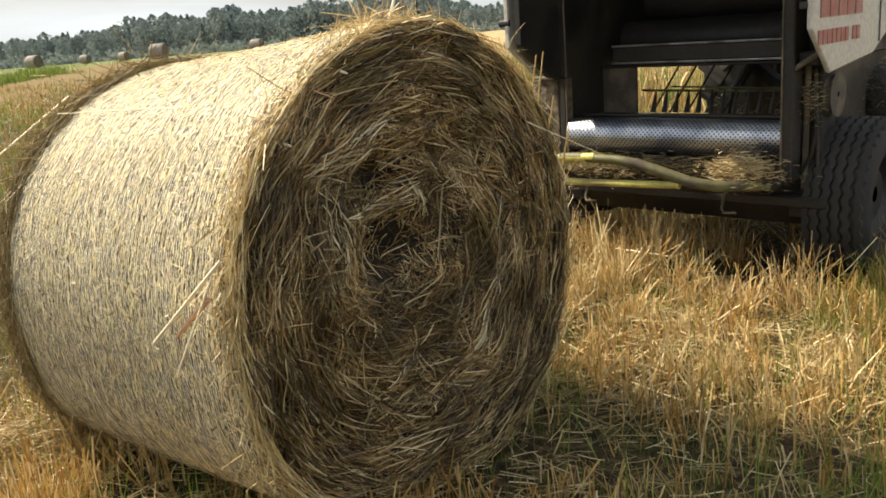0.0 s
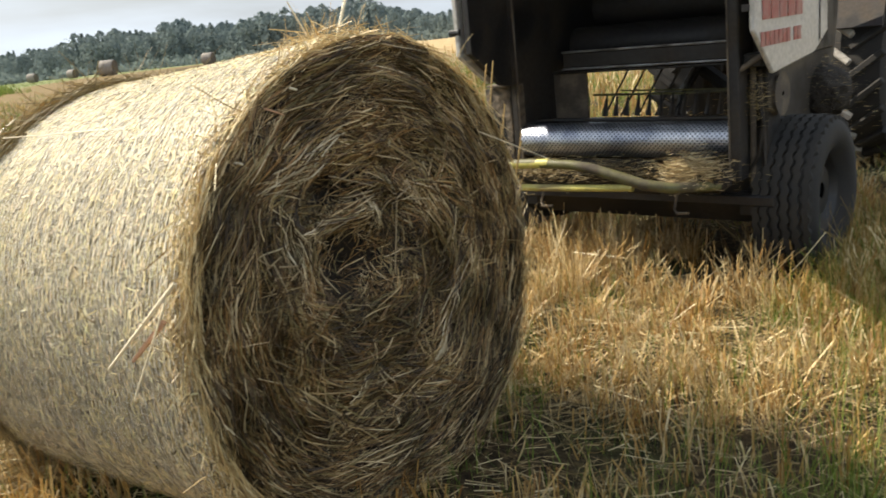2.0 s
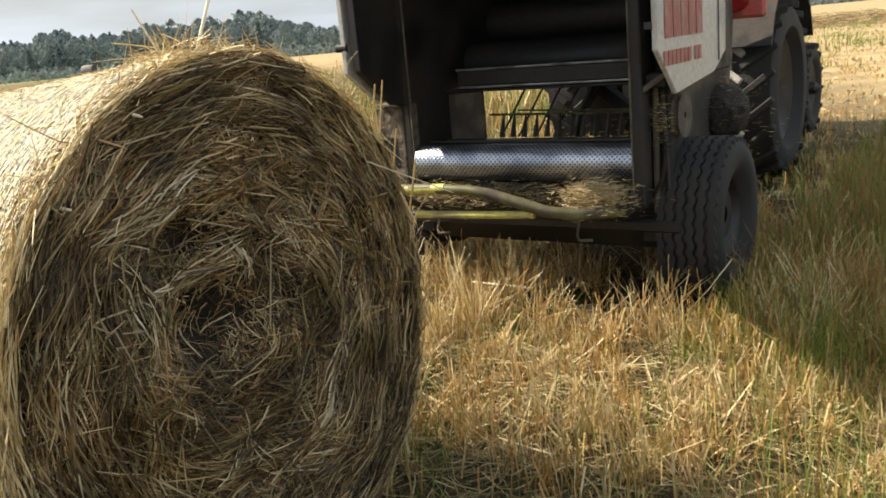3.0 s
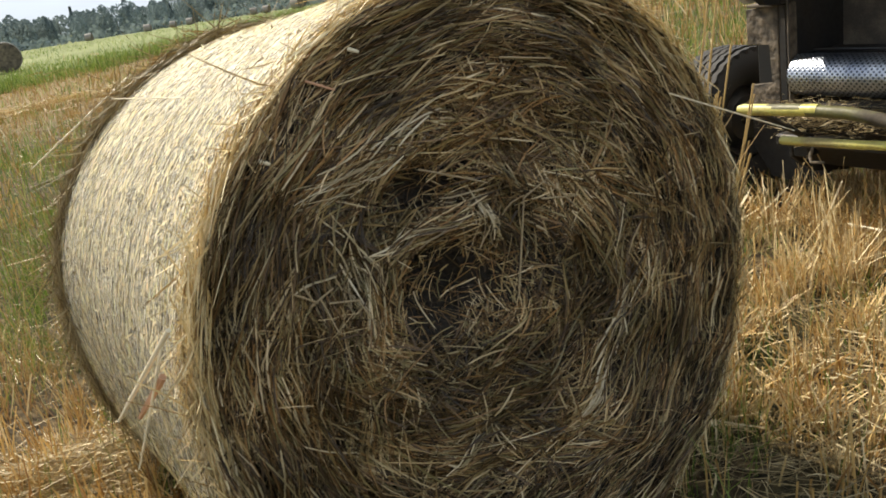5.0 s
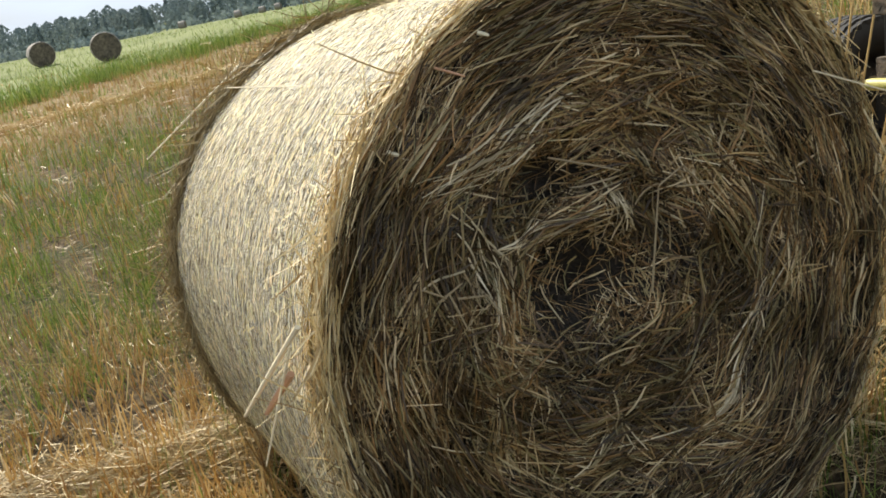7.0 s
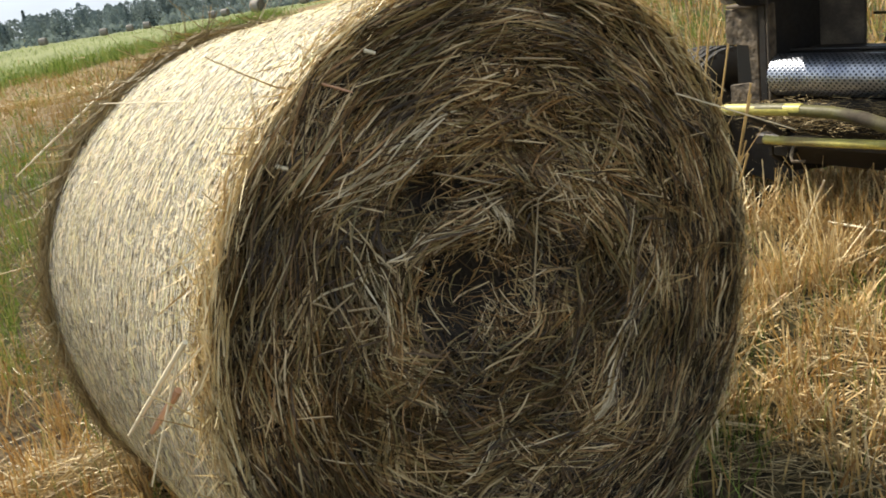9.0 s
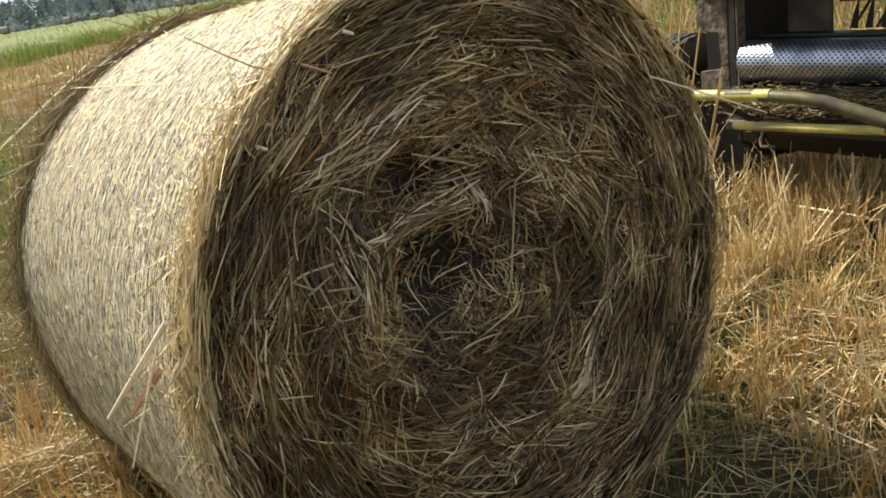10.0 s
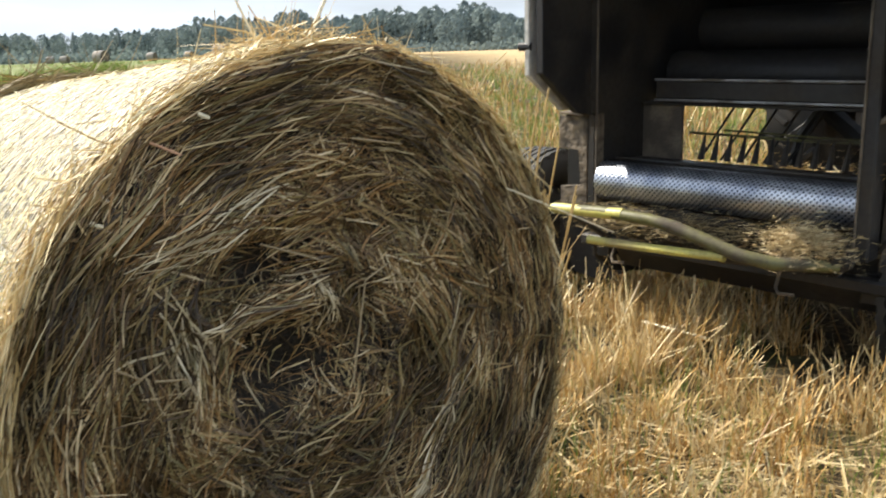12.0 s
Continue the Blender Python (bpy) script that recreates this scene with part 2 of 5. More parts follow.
def ground_material():
    m, nt, b = material("field_soil", 0.95)
    co = nt.nodes.new("ShaderNodeTexCoord")
    sep = nt.nodes.new("ShaderNodeSeparateXYZ")
    nt.links.new(co.outputs["Object"], sep.inputs[0])
    big = noise_node(nt, 0.12, 4.0)
    mid = noise_node(nt, 1.1, 6.0)
    fine = noise_node(nt, 26.0, 8.0)
    # both soil tones are darkened to deepen the shade at the bale's foot
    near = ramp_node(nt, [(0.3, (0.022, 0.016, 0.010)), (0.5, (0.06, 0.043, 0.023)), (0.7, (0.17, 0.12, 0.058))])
    nt.links.new(fine.outputs["Fac"], near.inputs["Fac"])
    green = ramp_node(nt, [(0.35, (0.02, 0.024, 0.010)), (0.65, (0.075, 0.072, 0.028))])
    nt.links.new(fine.outputs["Fac"], green.inputs["Fac"])
    patch = ramp_node(nt, [(0.48, (0, 0, 0)), (0.62, (1, 1, 1))])
    nt.links.new(mid.outputs["Fac"], patch.inputs["Fac"])
    col = mix_colour(nt, patch.outputs["Color"], near.outputs["Color"], green.outputs["Color"])
    # the strip of reddish stubble, then the green ley beyond it
    wob = nt.nodes.new("ShaderNodeMath")
    wob.operation = "MULTIPLY_ADD"
    nt.links.new(big.outputs["Fac"], wob.inputs[0])
    wob.inputs[1].default_value = 9.0
    nt.links.new(sep.outputs["X"], wob.inputs[2])
    shear = nt.nodes.new("ShaderNodeMath")
    shear.operation = "MULTIPLY_ADD"
    nt.links.new(sep.outputs["Y"], shear.inputs[0])
    shear.inputs[1].default_value = 1.15
    nt.links.new(wob.outputs[0], shear.inputs[2])
    zone = nt.nodes.new("ShaderNodeMapRange")
    zone.inputs["From Min"].default_value = 2.0
    zone.inputs["From Max"].default_value = -28.0
    nt.links.new(shear.outputs[0], zone.inputs["Value"])
    red = ramp_node(nt, [(0.3, (0.14, 0.10, 0.048)), (0.7, (0.235, 0.17, 0.08))])
    nt.links.new(fine.outputs["Fac"], red.inputs["Fac"])
    ley = ramp_node(nt, [(0.35, (0.15, 0.172, 0.07)), (0.65, (0.215, 0.238, 0.105))])
    nt.links.new(big.outputs["Fac"], ley.inputs["Fac"])
    z1 = ramp_node(nt, [(0.22, (0, 0, 0)), (0.42, (1, 1, 1))])
    z2 = ramp_node(nt, [(0.74, (0, 0, 0)), (0.80, (1, 1, 1))])
    for z in (z1, z2):
        nt.links.new(zone.outputs["Result"], z.inputs["Fac"])
    col = mix_colour(nt, z1.outputs["Color"], col, red.outputs["Color"])
    col = mix_colour(nt, z2.outputs["Color"], col, ley.outputs["Color"])
    # the mown strip that runs on beyond the tractor
    line = nt.nodes.new("ShaderNodeMath")
    line.operation = "MULTIPLY_ADD"
    nt.links.new(sep.outputs["X"], line.inputs[0])
    line.inputs[1].default_value = 0.75
    nt.links.new(sep.outputs["Y"], line.inputs[2])
    far = nt.nodes.new("ShaderNodeMapRange")
    far.inputs["From Min"].default_value = 7.0
    far.inputs["From Max"].default_value = 16.0
    nt.links.new(line.outputs[0], far.inputs["Value"])
    mown = ramp_node(nt, [(0.3, (0.31, 0.22, 0.11)), (0.7, (0.50, 0.38, 0.21))])
    nt.links.new(mid.outputs["Fac"], mown.inputs["Fac"])
    col = mix_colour(nt, far.outputs["Result"], col, mown.outputs["Color"])
    nt.links.new(col, b.inputs["Base Color"])
    b.inputs["Specular IOR Level"].default_value = 0.15
    bump_from(nt, b, fine.outputs["Fac"], 0.7, 0.03)
    return m


SOIL = ground_material()

# ---- mesh helpers ----
rng = np.random.default_rng(7)


def mesh_arrays(name, verts, faces, mat, smooth=False):
    """A mesh from arrays: verts (V, 3), faces (F, 4) of quads."""
    me = bpy.data.meshes.new(name)
    verts, faces = np.asarray(verts, np.float32), np.asarray(faces, np.int32)
    me.vertices.add(len(verts))
    me.vertices.foreach_set("co", verts.ravel())
    me.loops.add(faces.size)
    me.loops.foreach_set("vertex_index", faces.ravel())
    me.polygons.add(len(faces))
    me.polygons.foreach_set("loop_start", np.arange(len(faces), dtype=np.int32) * faces.shape[1])
    me.polygons.foreach_set("loop_total", np.full(len(faces), faces.shape[1], np.int32))
    me.update(calc_edges=True)
    me.validate()
    if smooth:
        me.polygons.foreach_set("use_smooth", np.ones(len(faces), bool))
    me.materials.append(mat)
    return me


def ribbons(name, path, width, side, mat):
    """Blades: path (N, K, 3), width (N, K), side (N, 3) or (N, K, 3): flat strips along the paths."""
    n, k, _ = path.shape
    side = side / np.maximum(np.linalg.norm(side, axis=-1, keepdims=True), 1e-9)
    if side.ndim == 2:
        side = side[:, None, :]
    off = side * width[..., None] * 0.5
    v = np.stack([path - off, path + off], 2).reshape(-1, 3)
    base = (np.arange(n) * 2 * k)[:, None]
    j = np.arange(k - 1)[None, :] * 2
    q = base + j
    f = np.stack([q, q + 1, q + 3, q + 2], -1).reshape(-1, 4)
    return mesh_arrays(name, v, f, mat)


def unit(v):
    return v / np.maximum(np.linalg.norm(v, axis=-1, keepdims=True), 1e-9)


def child(ob, parent, label=""):
    ob.parent = parent
    ob.matrix_parent_inverse = Matrix() if parent.parent else parent.matrix_basis.inverted()
    if label:
        ob["label"] = label
    return ob


def part(name, bm, mat, parent, label="", smooth=False):
    """Links a bmesh as one mesh object under a thing or a part."""
    me = bpy.data.meshes.new(name)
    bmesh.ops.recalc_face_normals(bm, faces=bm.faces)
    bm.to_mesh(me)
    bm.free()
    if smooth:
        me.polygons.foreach_set("use_smooth", np.ones(len(me.polygons), bool))
        me.set_sharp_from_angle(angle=radians(40))
    me.materials.append(mat)
    ob = new(name, me)
    if parent:
        child(ob, parent, label)
    return ob


def empty(name, at, label, category, group="", turn=0.0):
    ob = new(name)
    ob.matrix_world = pose(*at, 0, 0, turn)
    return tagged(ob, label, category, group)


def box(bm, lo, hi, bevel=0.004, m=None):
    mt = Matrix.Translation((Vector(lo) + Vector(hi)) / 2) @ Matrix.Diagonal((*(Vector(hi) - Vector(lo)), 1))
    if m is not None:
        mt = m @ mt
    r = bmesh.ops.create_cube(bm, size=1, matrix=mt)
    if bevel:
        edges = list({e for v in r["verts"] for e in v.link_edges})
        bmesh.ops.bevel(bm, geom=edges, offset=bevel, segments=1, affect="EDGES")


def tube(bm, pts, radius, sides=10, caps=True):
    """A round bar along points."""
    pts = [Vector(p) for p in pts]
    rings = []
    for i, p in enumerate(pts):
        d = (pts[min(i + 1, len(pts) - 1)] - pts[max(i - 1, 0)]).normalized()
        u = d.orthogonal().normalized() if i == 0 else (u - d * u.dot(d)).normalized()
        w = d.cross(u)
        r = radius[i] if isinstance(radius, (list, tuple)) else radius
        rings.append([bm.verts.new(p + (u * math.cos(a) + w * math.sin(a)) * r) for a in (2 * math.pi * s / sides for s in range(sides))])
    for a, b in zip(rings, rings[1:]):
        for s in range(sides):
            bm.faces.new((a[s], a[(s + 1) % sides], b[(s + 1) % sides], b[s]))
    if caps:
        bm.faces.new(rings[0])
        bm.faces.new(rings[-1])


def plate(bm, outline, axis, at, thick, bevel=0.003):
    """A flat plate: a 2D outline in the plane square to axis, of that thickness."""
    def place(a, b, c):
        return {"x": (c, a, b), "y": (a, c, b), "z": (a, b, c)}[axis]
    lo = [bm.verts.new(place(a, b, at)) for a, b in outline]
    hi = [bm.verts.new(place(a, b, at + thick)) for a, b in outline]
    n = len(outline)
    bm.faces.new(lo), bm.faces.new(hi)
    new_e = []
    for i in range(n):
        bm.faces.new((lo[i], lo[(i + 1) % n], hi[(i + 1) % n], hi[i]))
    if bevel:
        es = list({e for v in lo + hi for e in v.link_edges})
        bmesh.ops.bevel(bm, geom=es, offset=bevel, segments=1, affect="EDGES")


def lathe(bm, profile, sides, axis="x", centre=(0, 0, 0)):
    """Turns (along, radius) pairs about an axis."""
    rings = []
    for along, r in profile:
        ring = []
        for s in range(sides):
            a = 2 * math.pi * s / sides
            c, d = r * math.cos(a), r * math.sin(a)
            p = {"x": (along, c, d), "y": (c, along, d), "z": (c, d, along)}[axis]
            ring.append(bm.verts.new(Vector(p) + Vector(centre)))
        rings.append(ring)
    for a, b in zip(rings, rings[1:]):
        for s in range(sides):
            bm.faces.new((a[s], a[(s + 1) % sides], b[(s + 1) % sides], b[s]))
    return rings

# ---- ground ----
def wave(x, y, scale, seed):
    """Smooth broad variation over the plan, about -1 to 1."""
    r = np.random.default_rng(seed)
    out = 0
    for _ in range(6):
        a, f, p = r.uniform(0, 6.28), scale * r.uniform(0.6, 1.7), r.uniform(0, 6.28)
        out = out + np.sin(f * (x * math.cos(a) + y * math.sin(a)) + p)
    return out / 2.6


def ground_height(x, y):
    near = np.exp(-((x - 0.5) ** 2 + (y - 0.8) ** 2) / 200.0)
    d = np.hypot(x, y)
    k = np.clip((d - 25.0) / 45.0, 0, 1)
    swell = (0.40 * k * k * (3 - 2 * k) - 0.0095 * np.clip(d - 70.0, 0, 280)) * np.clip(-1.6 * x / np.maximum(d, 1.0), 0, 1)
    return (0.018 * wave(x, y, 2.2, 1) + 0.010 * wave(x, y, 7.0, 2)) * near - 0.02 + swell


def build_ground():
    radii = np.concatenate([np.linspace(0.0, 8.0, 110), np.geomspace(8.2, 2500.0, 70)])
    turns = 200
    a = np.linspace(0, 2 * math.pi, turns, endpoint=False)
    x = 0.8 + radii[:, None] * np.cos(a)
    y = 0.6 + radii[:, None] * np.sin(a)
    z = ground_height(x, y)
    v = np.stack([x, y, z], -1).reshape(-1, 3)
    i, j = np.meshgrid(np.arange(len(radii) - 1), np.arange(turns), indexing="ij")
    f = np.stack([i * turns + j, (i + 1) * turns + j, (i + 1) * turns + (j + 1) % turns, i * turns + (j + 1) % turns], -1).reshape(-1, 4)
    ob = new("ground", mesh_arrays("ground", v, f, SOIL, True))
    return tagged(ob, "stubble field of dry earth with green and reddish strips", "field", kind="structure")


build_ground()


# ---- the round bale ----
BALE_Y, BALE_Z, BALE_R, BALE_L = 0.09, 0.655, 0.64, 0.6
EYE_Y, EYE_Z = -0.065, 0.74      # where the windings close, off the middle


def bale_relief(y, z):
    """How far the end stands proud of its plane."""
    r = np.hypot(y - BALE_Y, z - BALE_Z) / BALE_R
    hole = np.exp(-(((y - EYE_Y) / 0.105) ** 2 + ((z - EYE_Z) / 0.085) ** 2) * (1 + 0.35 * wave(y, z, 22.0, 15)))
    dent = np.exp(-(((y - EYE_Y + 0.03) / 0.11) ** 2 + ((z - EYE_Z - 0.19) / 0.06) ** 2))
    s = np.hypot(y - EYE_Y - (BALE_Y - EYE_Y) * r, z - EYE_Z - (BALE_Z - EYE_Z) * r)
    rings = np.sin(s * 62 + 1.5 * wave(y, z, 5.0, 14))
    return 0.02 * (1 - r**2) + 0.017 * wave(y, z, 9.0, 11) + 0.008 * wave(y, z, 30.0, 12) + 0.007 * rings - 0.11 * hole - 0.06 * dent


def rim(a, x):
    """The outline of the settled bale: round above, squarer below."""
    s, c = np.sin(a), np.cos(a)
    p = 2.0 + 0.52 * np.clip(-s * 2.5, 0, 1)
    wide = np.where(c < 0, 0.660 - 0.018 * np.clip(x / 0.6, -1, 1), 0.645)
    return ((np.abs(c) / wide) ** p + (np.abs(s) / 0.652) ** p) ** (-1.0 / p)


def bale_radius(a, x):
    return rim(a, x) + 0.006 * np.sin(2 * a + 0.6) + 0.004 * wave(a * 0.64, x, 6.0, 13) - 0.018 * np.clip((np.abs(x) - 0.53) / 0.07, 0, 1) ** 2


def build_bale():
    bale = empty("hay_bale", (0, BALE_Y, 0), "large round hay bale wrapped in net, standing on cut stubble", "hay bale")
    # body under the net
    na, nx = 220, 60
    a = np.linspace(0, 2 * math.pi, na, endpoint=False)[:, None]
    x = np.linspace(-BALE_L, BALE_L, nx)[None, :]
    r = bale_radius(a, x) + 0.003 * rng.standard_normal((na, nx))
    v = np.stack([x + 0 * a, BALE_Y + r * np.cos(a), BALE_Z + r * np.sin(a)], -1).reshape(-1, 3)
    i, j = np.meshgrid(np.arange(na), np.arange(nx - 1), indexing="ij")
    f = np.stack([i * nx + j, i * nx + j + 1, ((i + 1) % na) * nx + j + 1, ((i + 1) % na) * nx + j], -1).reshape(-1, 4)
    child(new("wrapped_side", mesh_arrays("wrapped_side", v, f, CORE_SIDE, True)), bale)
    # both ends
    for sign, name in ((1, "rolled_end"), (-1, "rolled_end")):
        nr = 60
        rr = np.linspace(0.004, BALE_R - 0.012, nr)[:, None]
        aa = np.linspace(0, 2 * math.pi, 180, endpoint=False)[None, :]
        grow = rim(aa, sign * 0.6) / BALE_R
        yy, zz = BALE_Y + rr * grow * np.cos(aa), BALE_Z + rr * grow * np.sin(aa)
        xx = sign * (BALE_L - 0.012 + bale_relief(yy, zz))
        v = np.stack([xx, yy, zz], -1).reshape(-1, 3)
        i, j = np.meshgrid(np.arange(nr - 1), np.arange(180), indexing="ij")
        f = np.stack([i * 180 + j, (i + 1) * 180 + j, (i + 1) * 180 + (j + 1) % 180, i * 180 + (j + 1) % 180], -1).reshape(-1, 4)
        child(new(name, mesh_arrays(name, v, f, SHADED_CORE_END, True)), bale)
    # straws of the visible end, wound about an off-middle eye; then bundles lying across them
    def wound(name, rho, phi, length, dev, width, rise, label):
        n, k = len(rho), 5
        t = np.linspace(-0.5, 0.5, k)[None, :]
        s = np.clip(rho / BALE_R, 0, 1)
        my, mz = EYE_Y + (BALE_Y - EYE_Y) * s + rho * np.cos(phi), EYE_Z + (BALE_Z - EYE_Z) * s + rho * np.sin(phi)
        way = phi + math.pi / 2 - dev
        bow = np.clip(length / np.maximum(rho, 0.2), 0, 0.6) * rng.uniform(0.2, 1.0, n) + rng.normal(0, 0.09, n)
        along, across = t * length[:, None], (t**2 - 0.08) * (length * bow * 0.5)[:, None]
        py = my[:, None] + along * np.cos(way)[:, None] - across * np.cos(phi)[:, None]
        pz = mz[:, None] + along * np.sin(way)[:, None] - across * np.sin(phi)[:, None]
        far = np.maximum(np.hypot(py - BALE_Y, pz - BALE_Z) / (BALE_R * 0.99), 1.0)
        py, pz = BALE_Y + (py - BALE_Y) / far, BALE_Z + (pz - BALE_Z) / far
        aa = np.arctan2(pz - BALE_Z, py - BALE_Y)
        grow = rim(aa, 0.6) / BALE_R
        py, pz = BALE_Y + (py - BALE_Y) * grow, BALE_Z + (pz - BALE_Z) * grow
        lift = rise[:, None] + t * rng.normal(0, 0.011, n)[:, None]
        out = (rng.uniform(0, 1, n) < 0.06)[:, None]
        lift = np.where(out, lift + (t + 0.5) ** 2 * rng.uniform(0.0, 0.045, n)[:, None], lift)
        px = BALE_L - 0.006 + bale_relief(py, pz) + lift
        path = np.stack([px, py, pz], -1)
        deep = np.exp(-(((py[:, 2] - EYE_Y) / 0.128) ** 2 + ((pz[:, 2] - EYE_Z) / 0.10) ** 2)) + 0.8 * np.exp(-(((py[:, 2] - EYE_Y + 0.03) / 0.11) ** 2 + ((pz[:, 2] - EYE_Z - 0.19) / 0.05) ** 2))
        deep = deep * (1.1 + 0.55 * wave(py[:, 2], pz[:, 2], 26.0, 16))
        keep = rng.uniform(0, 1, n) > np.where(deep > 0.5, 0.95, 0.85 * deep * (deep > 0.15))
        path, width, n = path[keep], width[keep], int(keep.sum())
        d = unit(path[:, -1] - path[:, 0])
        flat = np.cross(d, np.array([1.0, 0, 0]))
        psi = rng.uniform(-0.9, 0.9, n)[:, None]
        side = flat * np.cos(psi) + np.array([1.0, 0, 0]) * np.sin(psi)
        w = width[:, None] * np.array([0.7, 1, 1, 1, 0.6])[None, :]
        tagged(child(new(name, ribbons(name, path, w, side, SHADED_STRAW_FACE)), bale, label), kind="stuff")

    n = 30000
    rho = BALE_R * np.sqrt(rng.uniform(0.0, 1.0, n)) * 0.985
    rho[: n // 10] = rng.uniform(0.02, 0.3, n // 10)
    phi = rng.uniform(0, 2 * math.pi, n)
    lie = wave(rho * np.cos(phi) * 2.2, rho * np.sin(phi) * 2.2, 4.5, 21)
    wild = np.clip((0.45 - rho) / 0.3, 0, 1)
    dev = lie * (0.12 + 0.35 * wild) + rng.normal(0, 1, n) * (0.20 + 0.25 * wild)
    dev = np.where(rng.uniform(0, 1, n) < np.clip(0.78 - rho * 1.2, 0.14, 0.7), rng.uniform(-1.6, 1.6, n), dev)
    length = (0.018 + 0.095 * rng.uniform(0, 1, n) ** 2.2) * np.where(rho < 0.22, 0.7, 1.0)
    thick = np.where(rng.uniform(0, 1, n) < 0.2, rng.uniform(0.0024, 0.0040, n), rng.uniform(0.0009, 0.0023, n))
    wound("end_straw", rho, phi, length, dev, thick, rng.uniform(0.0, 0.016, n), "brown and pale stalks wound in rings")
    m, each = 480, 9
    n = m * each
    rho = np.repeat(BALE_R * np.sqrt(np.where(rng.uniform(0, 1, m) < 0.6, rng.uniform(0.03, 0.4, m), rng.uniform(0.3, 0.93, m))), each)
    phi = np.repeat(rng.uniform(0, 2 * math.pi, m), each)
    dev = np.repeat(rng.normal(0, 1, m), each) * np.where(rho < 0.4, 0.65, 0.16) + rng.normal(0, 0.10, n)
    length = np.repeat(rng.uniform(0.06, 0.17, m), each) * rng.uniform(0.6, 1.2, n) * np.where(rho < 0.2, 0.6, 1)
    phi = phi + rng.normal(0, 0.018, n) / np.maximum(rho, 0.1)
    rho = np.clip(rho + rng.normal(0, 0.016, n), 0.02, BALE_R * 0.97)
    wound("end_straw", rho, phi, length, dev, rng.uniform(0.0016, 0.0040, n), rng.uniform(0.008, 0.026, n), "bundles of stalks lying across the rings")
    # short dark stalks in the hollow
    n = 170
    y0, z0 = EYE_Y + rng.normal(0, 0.07, n), EYE_Z + rng.normal(0, 0.055, n)
    way, length = rng.uniform(0, math.pi, n), rng.uniform(0.015, 0.06, n)
    t = np.linspace(-0.5, 0.5, 3)[None, :]
    py, pz = y0[:, None] + t * (length * np.cos(way))[:, None], z0[:, None] + t * (length * np.sin(way))[:, None]
    px = BALE_L - 0.006 + bale_relief(py, pz) + rng.uniform(0.0, 0.014, n)[:, None] + t * rng.normal(0, 0.012, n)[:, None]
    path = np.stack([px, py, pz], -1)
    side = np.cross(unit(path[:, -1] - path[:, 0]), np.array([1.0, 0, 0])) + rng.normal(0, 0.4, (n, 3))
    w = rng.uniform(0.001, 0.0026, n)[:, None] * np.ones((1, 3))
    tagged(child(new("end_straw", ribbons("end_straw", path, w, side, SHADED_STRAW_FACE)), bale, "short dark stalks in the hollow"), kind="stuff")
    # straws pressed flat under the net on the round side
    n, k = 78000, 3
    th = rng.uniform(0, 2 * math.pi, n)
    x0 = np.round(rng.uniform(-0.58, 0.58, n) / 0.0098) * 0.0098 + rng.normal(0, 0.0018, n)
    length = rng.uniform(0.006, 0.030, n) * np.where(rng.uniform(0, 1, n) < 0.12, 1.8, 1.0)
    dev = rng.normal(0, 0.16, n) + np.where(rng.uniform(0, 1, n) < 0.28, rng.normal(0, 0.9, n), 0)
    t = np.linspace(-0.5, 0.5, k)[None, :]
    a = th[:, None] + t * (length * np.cos(dev) / BALE_R)[:, None]
    x = np.clip(x0[:, None] + t * (length * np.sin(dev))[:, None], -0.6, 0.6)
    r = bale_radius(a, x) + (0.001 + 0.009 * rng.uniform(0, 1, n) ** 1.5)[:, None]
    path = np.stack([x, BALE_Y + r * np.cos(a), BALE_Z + r * np.sin(a)], -1)
    d = unit(path[:, -1] - path[:, 0])
    nrm = np.stack([0 * th, np.cos(th), np.sin(th)], -1)
    psi = rng.uniform(-0.5, 0.5, n)[:, None]
    side = np.cross(d, nrm) * np.cos(psi) + nrm * np.sin(psi)
    w = rng.uniform(0.0010, 0.0028, n)[:, None] * np.ones((1, k))
    tagged(child(new("side_straw", ribbons("side_straw", path, w, side, LIT_STRAW_SIDE)), bale, "pale dry stalks pressed under net"), kind="stuff")
    # chips and broken stalks lying crosswise on the net
    n = 3200
    th = rng.uniform(0, 2 * math.pi, n)
    x0 = 0.58 - 1.15 * rng.uniform(0, 1, n) ** 1.6
    length = rng.uniform(0.012, 0.05, n)
    dev = rng.normal(0, 0.8, n)
    a = th[:, None] + t * (length * np.cos(dev) / BALE_R)[:, None]
    x = np.clip(x0[:, None] + t * (length * np.sin(dev))[:, None], -0.6, 0.6)
    r = bale_radius(a, x) + rng.uniform(0.009, 0.014, n)[:, None] + t * rng.normal(0, 0.004, n)[:, None]
    path = np.stack([x, BALE_Y + r * np.cos(a), BALE_Z + r * np.sin(a)], -1)
    d = unit(path[:, -1] - path[:, 0])
    nrm = np.stack([0 * th, np.cos(th), np.sin(th)], -1)
    w = rng.uniform(0.0016, 0.0036, n)[:, None] * np.array([0.7, 1.0, 0.6])[None, :]
    tagged(child(new("side_straw", ribbons("side_straw", path, w, np.cross(d, nrm), LIT_STRAW_SIDE)), bale, "broken stalks lying crosswise on the net"), kind="stuff")
    # net threads
    n, k = 119, 120
    x0 = np.linspace(-0.583, 0.583, n) + rng.normal(0, 0.001, n)
    a = np.linspace(0, 2 * math.pi, k)[None, :] + 0 * x0[:, None]
    x = x0[:, None] + 0.0022 * np.sin(a * 44 + np.arange(n)[:, None] * math.pi) + 0.004 * np.sin(a * 3 + 1.0)
    r = bale_radius(a, x) + 0.0085
